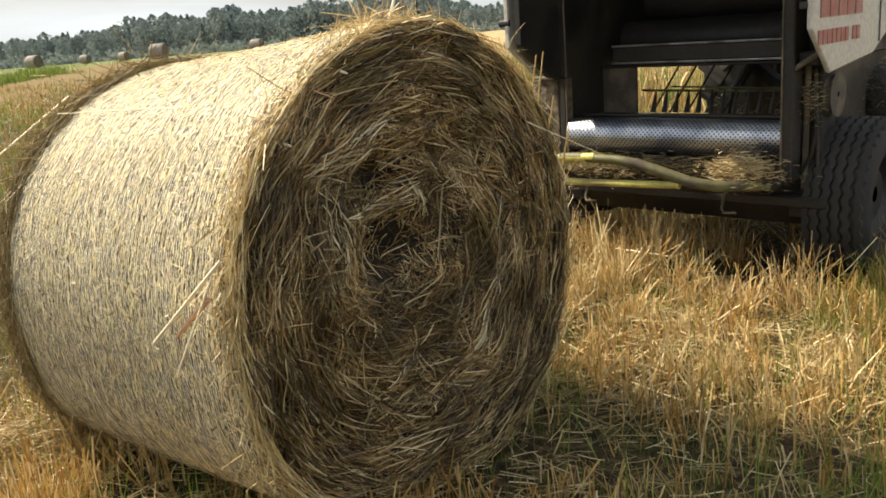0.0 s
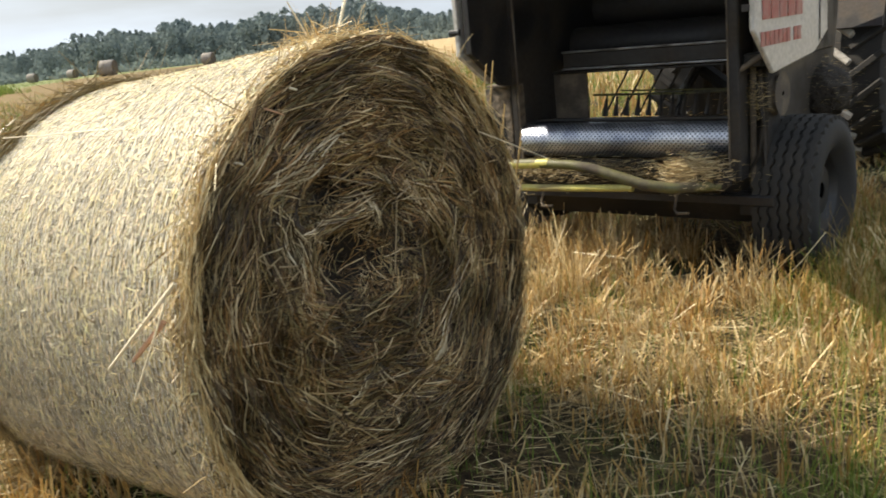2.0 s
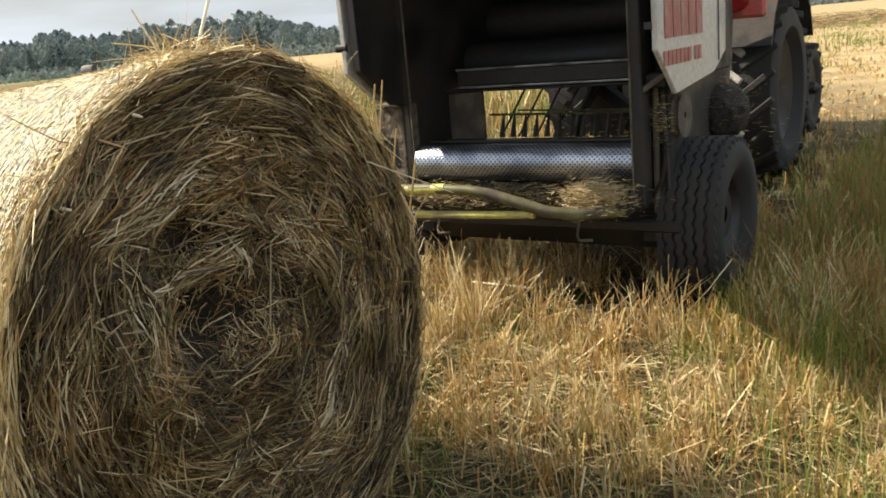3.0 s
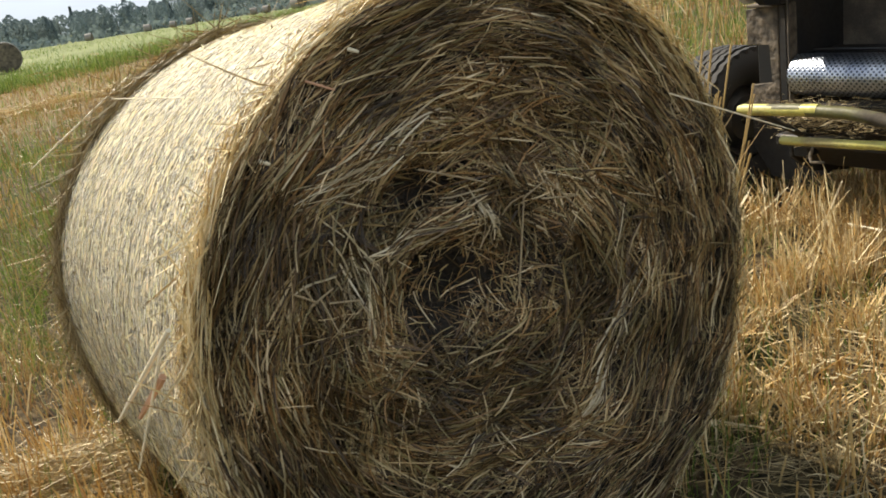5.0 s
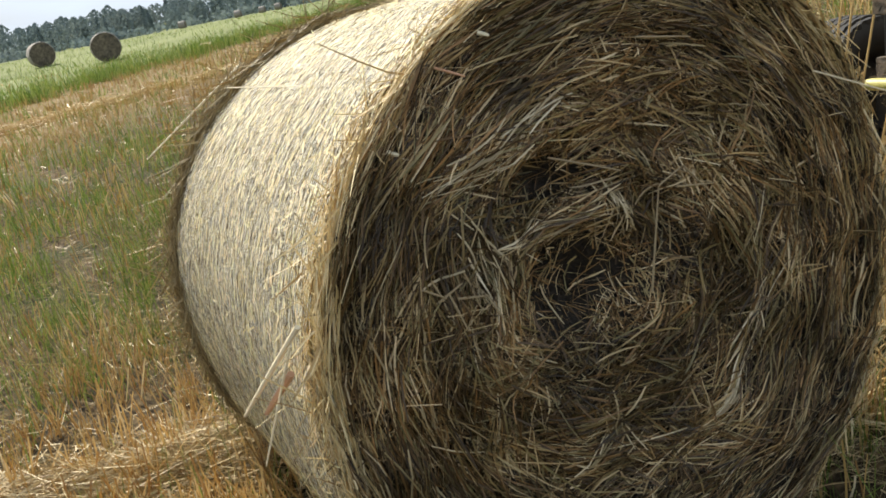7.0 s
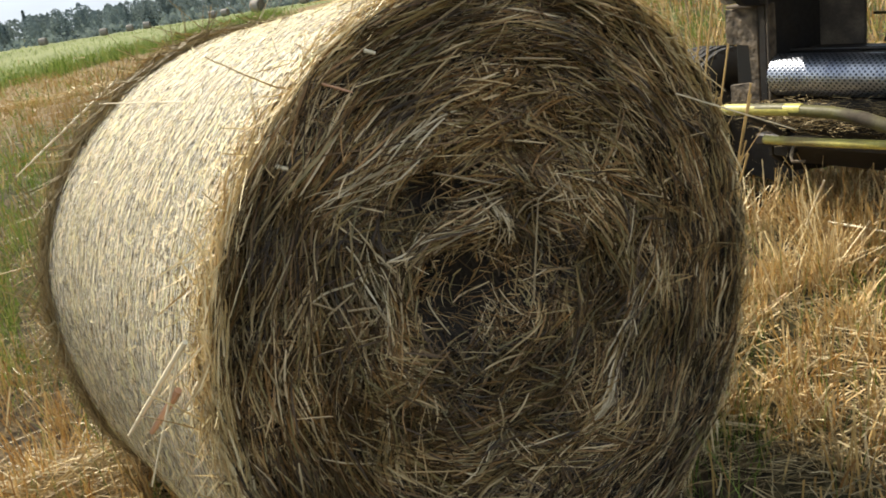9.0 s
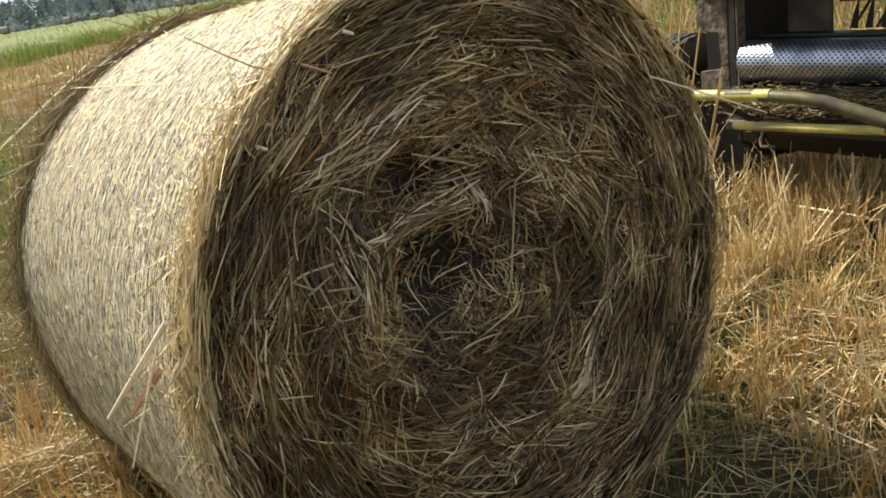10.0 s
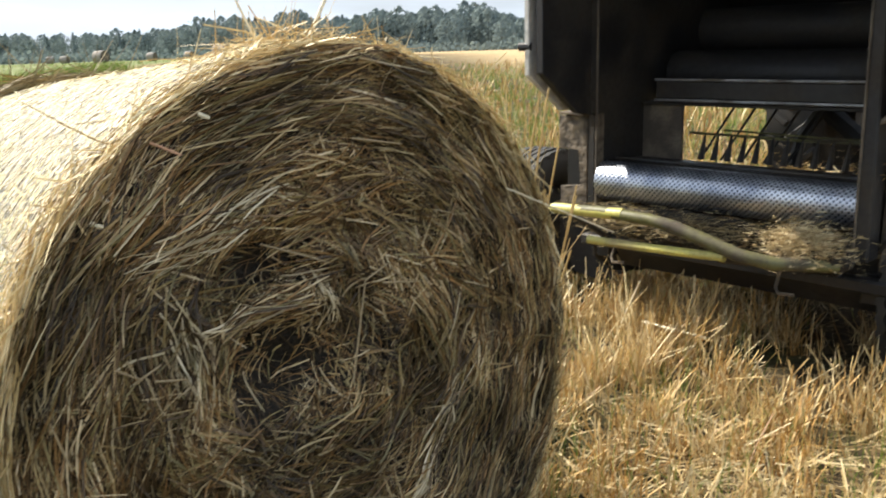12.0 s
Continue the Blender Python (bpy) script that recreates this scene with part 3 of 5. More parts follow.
    path = np.stack([x, BALE_Y + r * np.cos(a), BALE_Z + r * np.sin(a)], -1)
    side = np.broadcast_to(np.array([1.0, 0, 0]), (n, 3))
    tagged(child(new("net_thread", ribbons("net_thread", path, np.full((n, k), 0.0019), side, NET)), bale, "thin pale net threads"), kind="stuff")
    # fringe along the two rims
    for sign, n, name, mat in ((1, 8500, "rim_fringe", BLEACHED), (-1, 7500, "rim_fringe", HAY_DARK)):
        k = 4
        th = rng.uniform(0, 2 * math.pi, n)
        th[: n // 4] = rng.normal(radians(190), 0.5, n // 4)
        length = rng.uniform(0.03, 0.14, n)
        dev = rng.normal(0, 0.35, n)
        t = np.linspace(0, 1, k)[None, :]
        way = np.where(rng.uniform(0, 1, n) < 0.5, -1, 1)
        a = th[:, None] + way[:, None] * t * (length * np.cos(dev) / BALE_R)[:, None]
        x = sign * ((0.575 if sign > 0 else 0.583) + rng.uniform(*((-0.05, 0.03) if sign > 0 else (-0.075, 0.035)), n)[:, None] + t * (length * np.sin(dev))[:, None] * 0.6)
        out = np.abs(rng.normal(0, 0.012 if sign > 0 else 0.015, n)) * np.where(rng.uniform(0, 1, n) < (0.08 if sign > 0 else 0.2), 4.0, 1.0)
        r = rim(a, 0.6 * sign) - (0.012 if sign > 0 else -0.005) + rng.uniform(-0.02, 0.012, n)[:, None] + t**1.6 * out[:, None]
        path = np.stack([x, BALE_Y + r * np.cos(a), BALE_Z + r * np.sin(a)], -1)
        path[..., 2] = np.maximum(path[..., 2], 0.01)
        side = rng.normal(0, 1, (n, 3))
        w = rng.uniform(0.0018, 0.0042, n)[:, None] * np.array([1, 1, 0.9, 0.5])[None, :]
        tagged(child(new(name, ribbons(name, path, w, side, mat)), bale, "loose golden stalks along the rim" if sign > 0 else "brown matted stalks along the rim"), kind="stuff")
    return bale


bale = build_bale()


def loose_straw(name, n, centre, spread, direction, scatter, lengths, rise, mat, heap=0.0, width=(0.002, 0.004), k=4, lift=0.35, round_top=0.0):
    """A handful of stalks: scattered about a centre, lying mostly along a direction, some rising."""
    base = np.asarray(centre) + rng.normal(0, 1, (n, 3)) * np.asarray(spread)
    base[:, 2] -= round_top * (base[:, 1] - BALE_Y) ** 2 / (2 * BALE_R)
    ang = direction + rng.normal(0, scatter, n) + np.where(rng.uniform(0, 1, n) < 0.5, math.pi, 0)
    el = np.abs(rng.normal(0, rise, n)) * np.where(rng.uniform(0, 1, n) < lift, 1.0, 0.15)
    d = np.stack([np.cos(ang) * np.cos(el), np.sin(ang) * np.cos(el), np.sin(el)], -1)
    L = rng.uniform(*lengths, n)
    t = np.linspace(0, 1, k)[None, :, None]
    bend = rng.normal(0, 0.10, (n, 3)) * L[:, None]
    bend[:, 2] = -np.abs(bend[:, 2])
    path = base[:, None, :] + t * (d * L[:, None])[:, None, :] + t**2 * bend[:, None, :]
    w = rng.uniform(*width, n)[:, None] * np.linspace(1, 0.6, k)[None, :]
    return ribbons(name, path, w, rng.normal(0, 1, (n, 3)), mat)


def hang(name, me, parent, label=""):
    return tagged(child(new(name, me), parent, label), kind="stuff")


TOP = BALE_Z + BALE_R
hang("top_tuft", loose_straw("top_tuft", 460, (0.47, 0.12, TOP + 0.004), (0.07, 0.13, 0.010), 1.57, 0.7, (0.03, 0.10), 0.55, STRAW_GOLD, round_top=1.0), bale, "loose straw standing up on top")
hang("top_tuft", loose_straw("top_tuft", 200, (0.50, 0.02, TOP + 0.016), (0.05, 0.05, 0.014), 2.6, 0.9, (0.03, 0.11), 0.8, STRAW_GOLD, round_top=1.0), bale, "loose straw standing up on top")
hang("back_tuft", loose_straw("back_tuft", 900, (-0.575, -0.12, TOP + 0.006), (0.022, 0.085, 0.012), 1.57, 0.4, (0.03, 0.09), 0.25, RUSTY_GRASS, round_top=1.0, width=(0.0012, 0.0026)), bale, "brown loose straw on the far rim")
hang("back_tuft", loose_straw("back_tuft", 150, (-0.585, -0.45, TOP - 0.20), (0.02, 0.06, 0.07), 1.0, 0.5, (0.04, 0.11), 0.7, RUSTY_GRASS, width=(0.0012, 0.0024)), bale, "loose straw on the shoulder of the far rim")


def stalk(name, a, b, radius, mat, parent, label, sag=0.0):
    a, b = Vector(a), Vector(b)
    bm = bmesh.new()
    pts = [a.lerp(b, t) + Vector((0, 0, -sag * math.sin(math.pi * t))) for t in (0, 0.25, 0.5, 0.75, 1)]
    tube(bm, pts, [radius, radius, radius * 0.95, radius * 0.85, radius * 0.6], 6)
    return part(name, bm, mat, parent, label)


stalk("stalk", (0.605, -0.566, 0.832), (0.42, -0.652, 0.65), 0.0048, STRAW_PALE, bale, "thick pale stalk hanging at the rim")
stalk("stalk", (0.585, -0.58, 0.80), (0.50, -0.651, 0.582), 0.0024, STRAW_PALE, bale, "pale stalk hanging at the rim")
stalk("stalk", (0.62, 0.52, 0.99), (0.66, 0.86, 0.84), 0.0019, STRAW_PALE, bale, "long stalk sticking out past the edge")
stalk("stalk", (0.47, 0.12, TOP + 0.0), (0.40, 0.28, TOP + 0.19), 0.004, STRAW_PALE, bale, "long stalk standing up")
stalk("stalk", (0.45, 0.30, TOP - 0.05), (0.42, 0.37, TOP + 0.03), 0.004, STRAW_PALE, bale, "short stalk standing up")
stalk("stalk", (0.50, 0.02, TOP - 0.01), (0.46, -0.02, TOP + 0.12), 0.0025, STRAW_PALE, bale, "thin stalk standing up")
stalk("stalk", (0.612, -0.265, 1.163), (0.632, -0.225, 1.141), 0.0024, STRAW_RED, bale, "reddish broken stalk")
stalk("leaf", (0.57, -0.586, 0.75), (0.48, -0.625, 0.664), 0.0065, STRAW_RED, bale, "dry reddish leaf")
for a, c in (((-0.608, 0.82), (-0.705, 0.815)), ((-0.60, 0.80), (-0.665, 0.775)), ((-0.60, 0.78), (-0.69, 0.68)), ((-0.605, 0.84), (-0.66, 0.80))):
    stalk("stalk", (-0.58, *a), (-0.61, *c), 0.0015, STRAW_GOLD, bale, "stalk sticking out of the far rim")
stalk("stalk", (-0.60, -0.27, 1.245), (-0.62, -0.58, 1.05), 0.003, STRAW_PALE, bale, "long pale stalk on the far rim")



def sheaf(points, n, spread, span, mat, label, wide=(0.0014, 0.0036), lift=0.018):
    """Stalks lying together along a bent line (y, z) on the visible end."""
    pts = np.asarray(points, float)
    t0 = rng.uniform(0, 1 - span, n)[:, None]
    t = (t0 + np.linspace(0, 1, 6)[None, :] * span * rng.uniform(0.6, 1.0, n)[:, None]) * (len(pts) - 1)
    y = np.interp(t, np.arange(len(pts)), pts[:, 0]) + rng.normal(0, spread, n)[:, None] + rng.normal(0, spread * 0.5, n)[:, None] * np.linspace(-1, 1, 6)[None, :]
    z = np.interp(t, np.arange(len(pts)), pts[:, 1]) + rng.normal(0, spread, n)[:, None] + rng.normal(0, spread * 0.5, n)[:, None] * np.linspace(-1, 1, 6)[None, :]
    x = BALE_L + bale_relief(y, z) + rng.uniform(0.4, 1.2, n)[:, None] * lift
    path = np.stack([x, y, z], -1)
    w = rng.uniform(*wide, n)[:, None] * np.array([0.6, 1, 1, 1, 1, 0.6])[None, :]
    d = unit(path[:, -1] - path[:, 0])
    psi = rng.uniform(-0.8, 0.8, n)[:, None]
    side = np.cross(d, np.array([1.0, 0, 0])) * np.cos(psi) + np.array([1.0, 0, 0]) * np.sin(psi)
    hang("sheaf", ribbons("sheaf", path, w, side, mat), bale, label)


sheaf([(-0.36, 0.96), (-0.30, 0.975), (-0.24, 0.982), (-0.185, 0.995), (-0.135, 1.03), (-0.07, 1.062), (0.0, 1.08), (0.08, 1.085)], 34, 0.016, 0.3, STRAW_LIGHT, "pale sheaf sweeping up over the middle", lift=0.024)
sheaf([(-0.36, 0.95), (-0.25, 0.975), (-0.17, 1.01), (-0.10, 1.06), (0.02, 1.10)], 90, 0.026, 0.3, SHADED_STRAW_FACE, "brown sheaf sweeping up over the middle")
sheaf([(-0.20, 0.845), (-0.115, 0.858), (-0.04, 0.868), (0.02, 0.895)], 26, 0.018, 0.35, STRAW_LIGHT, "tangled ridge of stalks above the hollow")
sheaf([(-0.20, 0.855), (-0.115, 0.858), (-0.04, 0.868), (0.02, 0.89)], 120, 0.020, 0.3, SHADED_STRAW_FACE, "tangled brown ridge above the hollow")
sheaf([(-0.26, 0.89), (-0.235, 0.82), (-0.22, 0.73)], 26, 0.02, 0.6, STRAW_LIGHT, "pale stalks hanging beside the hollow")
sheaf([(0.02, 0.90), (0.035, 0.84), (0.03, 0.77)], 26, 0.014, 0.6, STRAW_LIGHT, "pale stalks hanging beside the hollow")
sheaf([(0.17, 0.385), (0.24, 0.42), (0.30, 0.475)], 30, 0.016, 0.6, STRAW_LIGHT, "pale brush of stalks low on the end", (0.002, 0.0045))
sheaf([(0.27, 0.47), (0.34, 0.56), (0.40, 0.68)], 34, 0.026, 0.5, STRAW_LIGHT, "long stalks bending round the end")
sheaf([(-0.02, 0.43), (0.06, 0.36), (0.15, 0.31)], 60, 0.03, 0.5, SHADED_STRAW_FACE, "crossed stalks low on the end")
for a, c in (((-0.367, 0.834), (-0.325, 0.804)), ((-0.34, 0.80), (-0.295, 0.822)), ((-0.31, 0.80), (-0.25, 0.785)), ((-0.255, 0.787), (-0.235, 0.735)), ((-0.32, 0.81), (-0.305, 0.745)), ((-0.345, 0.84), (-0.33, 0.80)),
              ((0.064, 0.688), (0.112, 0.874)), ((0.112, 0.874), (0.165, 0.898)), ((0.165, 0.898), (0.22, 0.833)), ((0.142, 0.866), (0.23, 0.848)), ((-0.076, 0.971), (0.038, 0.921)), ((-0.444, 0.697), (-0.466, 0.778)), ((0.088, 1.139), (0.216, 1.115))):
    top = [BALE_L + float(bale_relief(np.array(p[0]), np.array(p[1]))) + 0.026 for p in (a, c)]
    stalk("stalk", (top[0], *a), (top[1], *c), 0.0021, STRAW_LIGHT, bale, "single pale stalk on the rolled end")
for p in ((-0.362, 1.056), (-0.175, 1.20)):
    stalk("leaf_scrap", (0.612, p[0] - 0.006, p[1]), (0.622, p[0] + 0.008, p[1] - 0.008), 0.0036, STRAW_PALE, bale, "small whitish scrap of leaf")
stalk("stalk", (-0.55, -0.345, 1.19), (0.37, -0.305, 1.155), 0.0016, STRAW_PALE, bale, "long thin stalk lying along the side")


def settle(thing, drop):
    """The far end has sunk: every part of the bale leans down towards it."""
    for ob in thing.children_recursive:
        me = ob.data
        co = np.empty(len(me.vertices) * 3, np.float32)
        me.vertices.foreach_get("co", co)
        co = co.reshape(-1, 3)
        co[:, 2] -= drop * np.clip((0.62 - co[:, 0]) / 1.2, 0, 1.1)
        me.vertices.foreach_set("co", co.ravel())
        me.update()


settle(bale, 0.085)


# ---- the baler ----
def build_wheel(name, cx, cy, radius, width, parent):
    bm = bmesh.new()
    h = width / 2
    r = radius
    lathe(bm, [(-h * 0.55, r * 0.52), (-h * 0.9, r * 0.62), (-h, r * 0.76), (-h * 0.97, r * 0.90), (-h * 0.82, r * 0.972), (h * 0.82, r * 0.972), (h * 0.97, r * 0.90), (h, r * 0.76), (h * 0.9, r * 0.62), (h * 0.55, r * 0.52)], 72, "x", (cx, cy, r - 0.02))
    tyre = part("tyre", bm, RUBBER, parent, "dusty black ribbed tyre", True)
    # wavy ribs running round the tread
    for s in range(6):
        off = (s - 2.5) / 6 * width * 0.92
        bm = bmesh.new()
        turns, rows = 144, []
        hw = width * 0.058
        for q in range(turns):
            a = 2 * math.pi * q / turns
            zig = (1 if (q // 2) % 2 else -1) * width * 0.016
            drop = r * (0.985 if abs(s - 2.5) < 2 else 0.965)
            ring = []
            for dx, dr in ((-hw, -0.03), (-hw * 0.9, 0.012), (hw * 0.9, 0.012), (hw, -0.03)):
                rr = drop + dr
                ring.append(bm.verts.new((cx + off + dx + zig, cy + rr * math.cos(a), r - 0.02 + rr * math.sin(a))))
            rows.append(ring)
        for q in range(turns):
            u, v = rows[q], rows[(q + 1) % turns]
            for e in range(3):
                bm.faces.new((u[e], u[e + 1], v[e + 1], v[e]))
        part("tread_rib", bm, RUBBER, tyre)
    bm = bmesh.new()
    lathe(bm, [(-h * 0.5, r * 0.1), (-h * 0.5, r * 0.30), (-h * 0.2, r * 0.42), (-h * 0.62, r * 0.52), (-h * 0.55, r * 0.545), (h * 0.55, r * 0.545), (h * 0.62, r * 0.52), (h * 0.2, r * 0.42), (h * 0.5, r * 0.30), (h * 0.5, r * 0.1)], 40, "x", (cx, cy, r))
    part("rim", bm, DARK_STEEL, parent, "dusty steel rim", True)


def roller(bm, y, z, radius, x0, x1, sides=40):
    lathe(bm, [(x0, 0.02), (x0, radius), (x1, radius), (x1, 0.02)], sides, "x", (0, y, z))


def build_baler():
    b = empty("round_baler", (0.09, 3.0, 0), "old round baler with raised tailgate, white side shields, standing on stubble", "baler")
    XL, XR = -0.52, 0.69
    # side walls of the chamber
    for name, x, back in (("side_wall", XL - 0.035, [(2.36, 0.965), (2.24, 0.98), (2.0, 1.16), (2.0, 2.12)]), ("side_wall", XR, [(2.36, 2.15)])):
        bm = bmesh.new()
        front = [(3.45, 1.0), (2.86, 0.985), (2.84, 0.50)] if x < 0 else [(3.55, 0.50)]
        plate(bm, [(2.36, 2.15), (3.6, 2.05), (3.75, 1.2), *front, (2.36, 0.50), *[q for q in back if q != (2.36, 2.15)]], "x", x, 0.035)
        part(name, bm, BLACK_INNER, b)
    # rear posts of the two walls
    for x, z, y in ((XL - 0.012, 0.97, 2.33), (XR - 0.005, 0.50, 2.26)):
        bm = bmesh.new()
        box(bm, (x, y, z), (x + 0.05, 2.36, 2.15), 0.006)
        part("post", bm, BLACK_INNER, b)
    bm = bmesh.new()
    box(bm, (XL - 0.04, 2.365, 0.48), (XL + 0.012, 2.42, 0.97), 0.006)
    part("post", bm, CRUST, b, "rusty lower post")
    # embossed bottom roller
    bm = bmesh.new()
    uv = bm.loops.layers.uv.new("UVMap")
    sides, ry, rz, rr = 64, 2.42, 0.665, 0.088
    cols = [XL + 0.02, XR - 0.02]
    rings = [[bm.verts.new((x, ry + rr * math.cos(2 * math.pi * s / sides), rz + rr * math.sin(2 * math.pi * s / sides))) for s in range(sides)] for x in cols]
    for s in range(sides):
        face = bm.faces.new((rings[0][s], rings[0][(s + 1) % sides], rings[1][(s + 1) % sides], rings[1][s]))
        for lp, (u, v) in zip(face.loops, ((0, s), (0, s + 1), (1, s + 1), (1, s))):
            lp[uv].uv = (u * 1.17, v / sides * 0.553)
    bm.faces.new(rings[0]), bm.faces.new(rings[1])
    ob = part("bottom_roller", bm, ROLLER, b, "bright embossed steel roller", True)
    # smooth rollers round the drum
    for y, z in ((3.02, 1.12), (3.30, 1.32), (3.38, 1.58), (3.30, 1.84), (3.05, 2.0), (2.75, 2.08)):
        bm = bmesh.new()
        roller(bm, y, z, 0.105, XL + 0.01, XR - 0.01)
        part("roller", bm, BLACK_INNER, b, "", True)
    # back of the drum behind the rollers, with the intake left open below
    bm = bmesh.new()
    pts = [(3.14, 1.02), (3.46, 1.22), (3.56, 1.58), (3.46, 1.96), (3.1, 2.16), (2.4, 2.2)]
    for (ya, za), (yb, zb) in zip(pts, pts[1:]):
        v = [bm.verts.new(p) for p in ((XL, ya, za), (XR, ya, za), (XR, yb, zb), (XL, yb, zb))]
        bm.faces.new(v)
    bmesh.ops.solidify(bm, geom=list(bm.faces), thickness=0.012)
    part("drum_plate", bm, BLACK_INNER, b)
    # cross beam over the intake
    bm = bmesh.new()
    box(bm, (XL + 0.09, 2.70, 1.015), (XR, 2.80, 1.10), 0.008)
    part("cross_beam", bm, BLACK_INNER, b)
    # thin bright tubes draw the highlights on the beam's two edges
    for z in (1.012, 1.103):
        bm = bmesh.new()
        tube(bm, [(XL + 0.09, 2.698, z), (XR, 2.698, z)], 0.006, 8)
        part("beam_edge", bm, HIGHLIGHT_STEEL, b, "bright highlight along the beam edge", True)
    bm = bmesh.new()
    box(bm, (XL, 2.72, 0.985), (XR, 2.86, 1.002), 0.004)
    part("intake_lip", bm, BLACK_INNER, b)
    # closed part of the intake beside the opening
    bm = bmesh.new()
    box(bm, (XL, 2.74, 0.60), (-0.31, 2.765, 1.0), 0.004)
    part("intake_panel", bm, RUST, b, "dusty brown intake panel")
    # sill behind the roller with the tines standing on it
    bm = bmesh.new()
    box(bm, (XL, 2.50, 0.55), (XR, 2.72, 0.742), 0.01)
    part("intake_sill", bm, BLACK_INNER, b)
    bm = bmesh.new()
    tube(bm, [(XL, 2.53, 0.752), (XR, 2.53, 0.752)], 0.007, 8)
    part("rod", bm, DARK_STEEL, b)
    for i in range(13):
        x = -0.24 + i * 0.066
        bm = bmesh.new()
        tube(bm, [(x, 2.80, 0.735), (x + 0.004, 2.81, 0.79), (x - 0.002, 2.84, 0.85)], [0.017, 0.012, 0.004], 6)
        part("tine", bm, DARK_STEEL, b)
    for i in range(5):
        x = -0.30 + i * 0.105
        bm = bmesh.new()
        tube(bm, [(x - 0.01, 2.92, 0.72), (x + 0.13, 2.99, 0.99)], 0.006, 6)
        part("slanted_rod", bm, DARK_STEEL, b)
    bm = bmesh.new()
    tube(bm, [(-0.36, 2.90, 0.845), (0.2, 2.90, 0.838), (0.68, 2.90, 0.845)], 0.007, 6)
    tube(bm, [(-0.2, 2.93, 0.862), (0.3, 2.93, 0.85), (0.68, 2.93, 0.852)], 0.005, 6)
    part("long_rod", bm, SHADED_OLIVE, b)
    for pts, r in (([(0.12, 3.3, 0.98), (-0.02, 3.35, 0.80), (-0.05, 3.35, 0.66)], 0.03), ([(0.30, 3.15, 1.0), (0.46, 3.2, 0.86)], 0.022), ([(0.05, 3.4, 0.95), (0.35, 3.4, 0.72)], 0.045)):
        bm = bmesh.new()
        tube(bm, pts, r, 8)
        part("pickup_arm", bm, BLACK_INNER, b)
    bm = bmesh.new()
    tube(bm, [(-0.45, 3.55, 0.42), (0.62, 3.55, 0.42)], 0.13, 16)
    part("pickup_drum", bm, DARK_STEEL, b)
    # lower frame
    for lo, hi in (((XL - 0.05, 2.33, 0.37), (0.86, 2.40, 0.42)), ((XL - 0.03, 2.42, 0.30), (XL + 0.05, 3.6, 0.42)), ((0.66, 2.42, 0.30), (0.75, 3.6, 0.42)), ((-1.15, 2.83, 0.31), (0.83, 2.93, 0.42))):
        bm = bmesh.new()
        box(bm, lo, hi, 0.008)
        part("frame_beam", bm, BLACK_INNER, b)
    # curved pan under the chamber, with a skirt towards each wheel; added to keep sun off the ground beneath
    bm = bmesh.new()
    prof = [(2.44, 0.50), (2.46, 0.36), (2.56, 0.25), (2.80, 0.19), (3.15, 0.17), (3.45, 0.24), (3.55, 0.42)]
    for (ya, za), (yb, zb) in zip(prof, prof[1:]):
        bm.faces.new([bm.verts.new(q) for q in ((XL - 0.03, ya, za), (XR + 0.03, ya, za), (XR + 0.03, yb, zb), (XL - 0.03, yb, zb))])
    bmesh.ops.remove_doubles(bm, verts=bm.verts, dist=0.001)
    bmesh.ops.solidify(bm, geom=list(bm.faces), thickness=0.01)
    part("chamber_pan", bm, BLACK_INNER, b)
    for x in (XL - 0.05, XR + 0.03):
        bm = bmesh.new()
        plate(bm, [(2.40, 0.50), (2.42, 0.30), (2.56, 0.20), (2.80, 0.15), (3.15, 0.14), (3.5, 0.22), (3.55, 0.50)], "x", x, 0.02)
        part("skirt", bm, BLACK_INNER, b)
    bm = bmesh.new()
    plate(bm, [(-0.96, 0.44), (-0.56, 0.50), (-0.56, 0.16), (-0.70, 0.10), (-0.86, 0.12), (-0.96, 0.26)], "y", 2.66, 0.05)
    part("axle_bracket", bm, BLACK_INNER, b)
    for x in (-0.33, 0.42):
        bm = bmesh.new()
        tube(bm, [(x, 2.28, 0.44), (x, 2.24, 0.36), (x + 0.02, 2.22, 0.345), (x + 0.08, 2.22, 0.35)], 0.007, 6)
        part("hook", bm, RUST, b)
    # bent yellow bars of the bale ramp
    # upper bar: shade is put into the darker paint, its lit end stays yellow
    bm = bmesh.new()
    tube(bm, [(-0.44, 1.98, 0.605), (-0.2, 1.985, 0.617), (0.02, 1.99, 0.612), (0.12, 1.995, 0.598), (0.24, 2.0, 0.565), (0.38, 2.02, 0.52), (0.50, 2.04, 0.505), (0.66, 2.2, 0.49)], [0.022, 0.022, 0.023, 0.024, 0.026, 0.026, 0.025, 0.022], 12)
    part("ramp_bar", bm, SHADED_OLIVE, b, "bent bar in worn yellow-green paint, darkened for shade", True)
    bm = bmesh.new()
    tube(bm, [(-0.455, 1.978, 0.605), (-0.435, 1.98, 0.606), (-0.10, 1.988, 0.618)], [0.018, 0.0228, 0.0232], 12)
    part("ramp_bar", bm, YELLOW, b, "lit end of the bar in worn yellow paint", True)
    bm = bmesh.new()
    tube(bm, [(-0.275, 2.0, 0.490), (0.02, 2.0, 0.497), (0.33, 2.01, 0.507)], 0.017, 12)
    part("ramp_bar", bm, YELLOW, b, "straight bar in worn yellow paint", True)
    for x, z in ((-0.24, 0.49), (0.30, 0.5), (-0.40, 0.6)):
        bm = bmesh.new()
        tube(bm, [(x, 2.0, z), (x, 2.32, 0.42)], 0.014, 8)
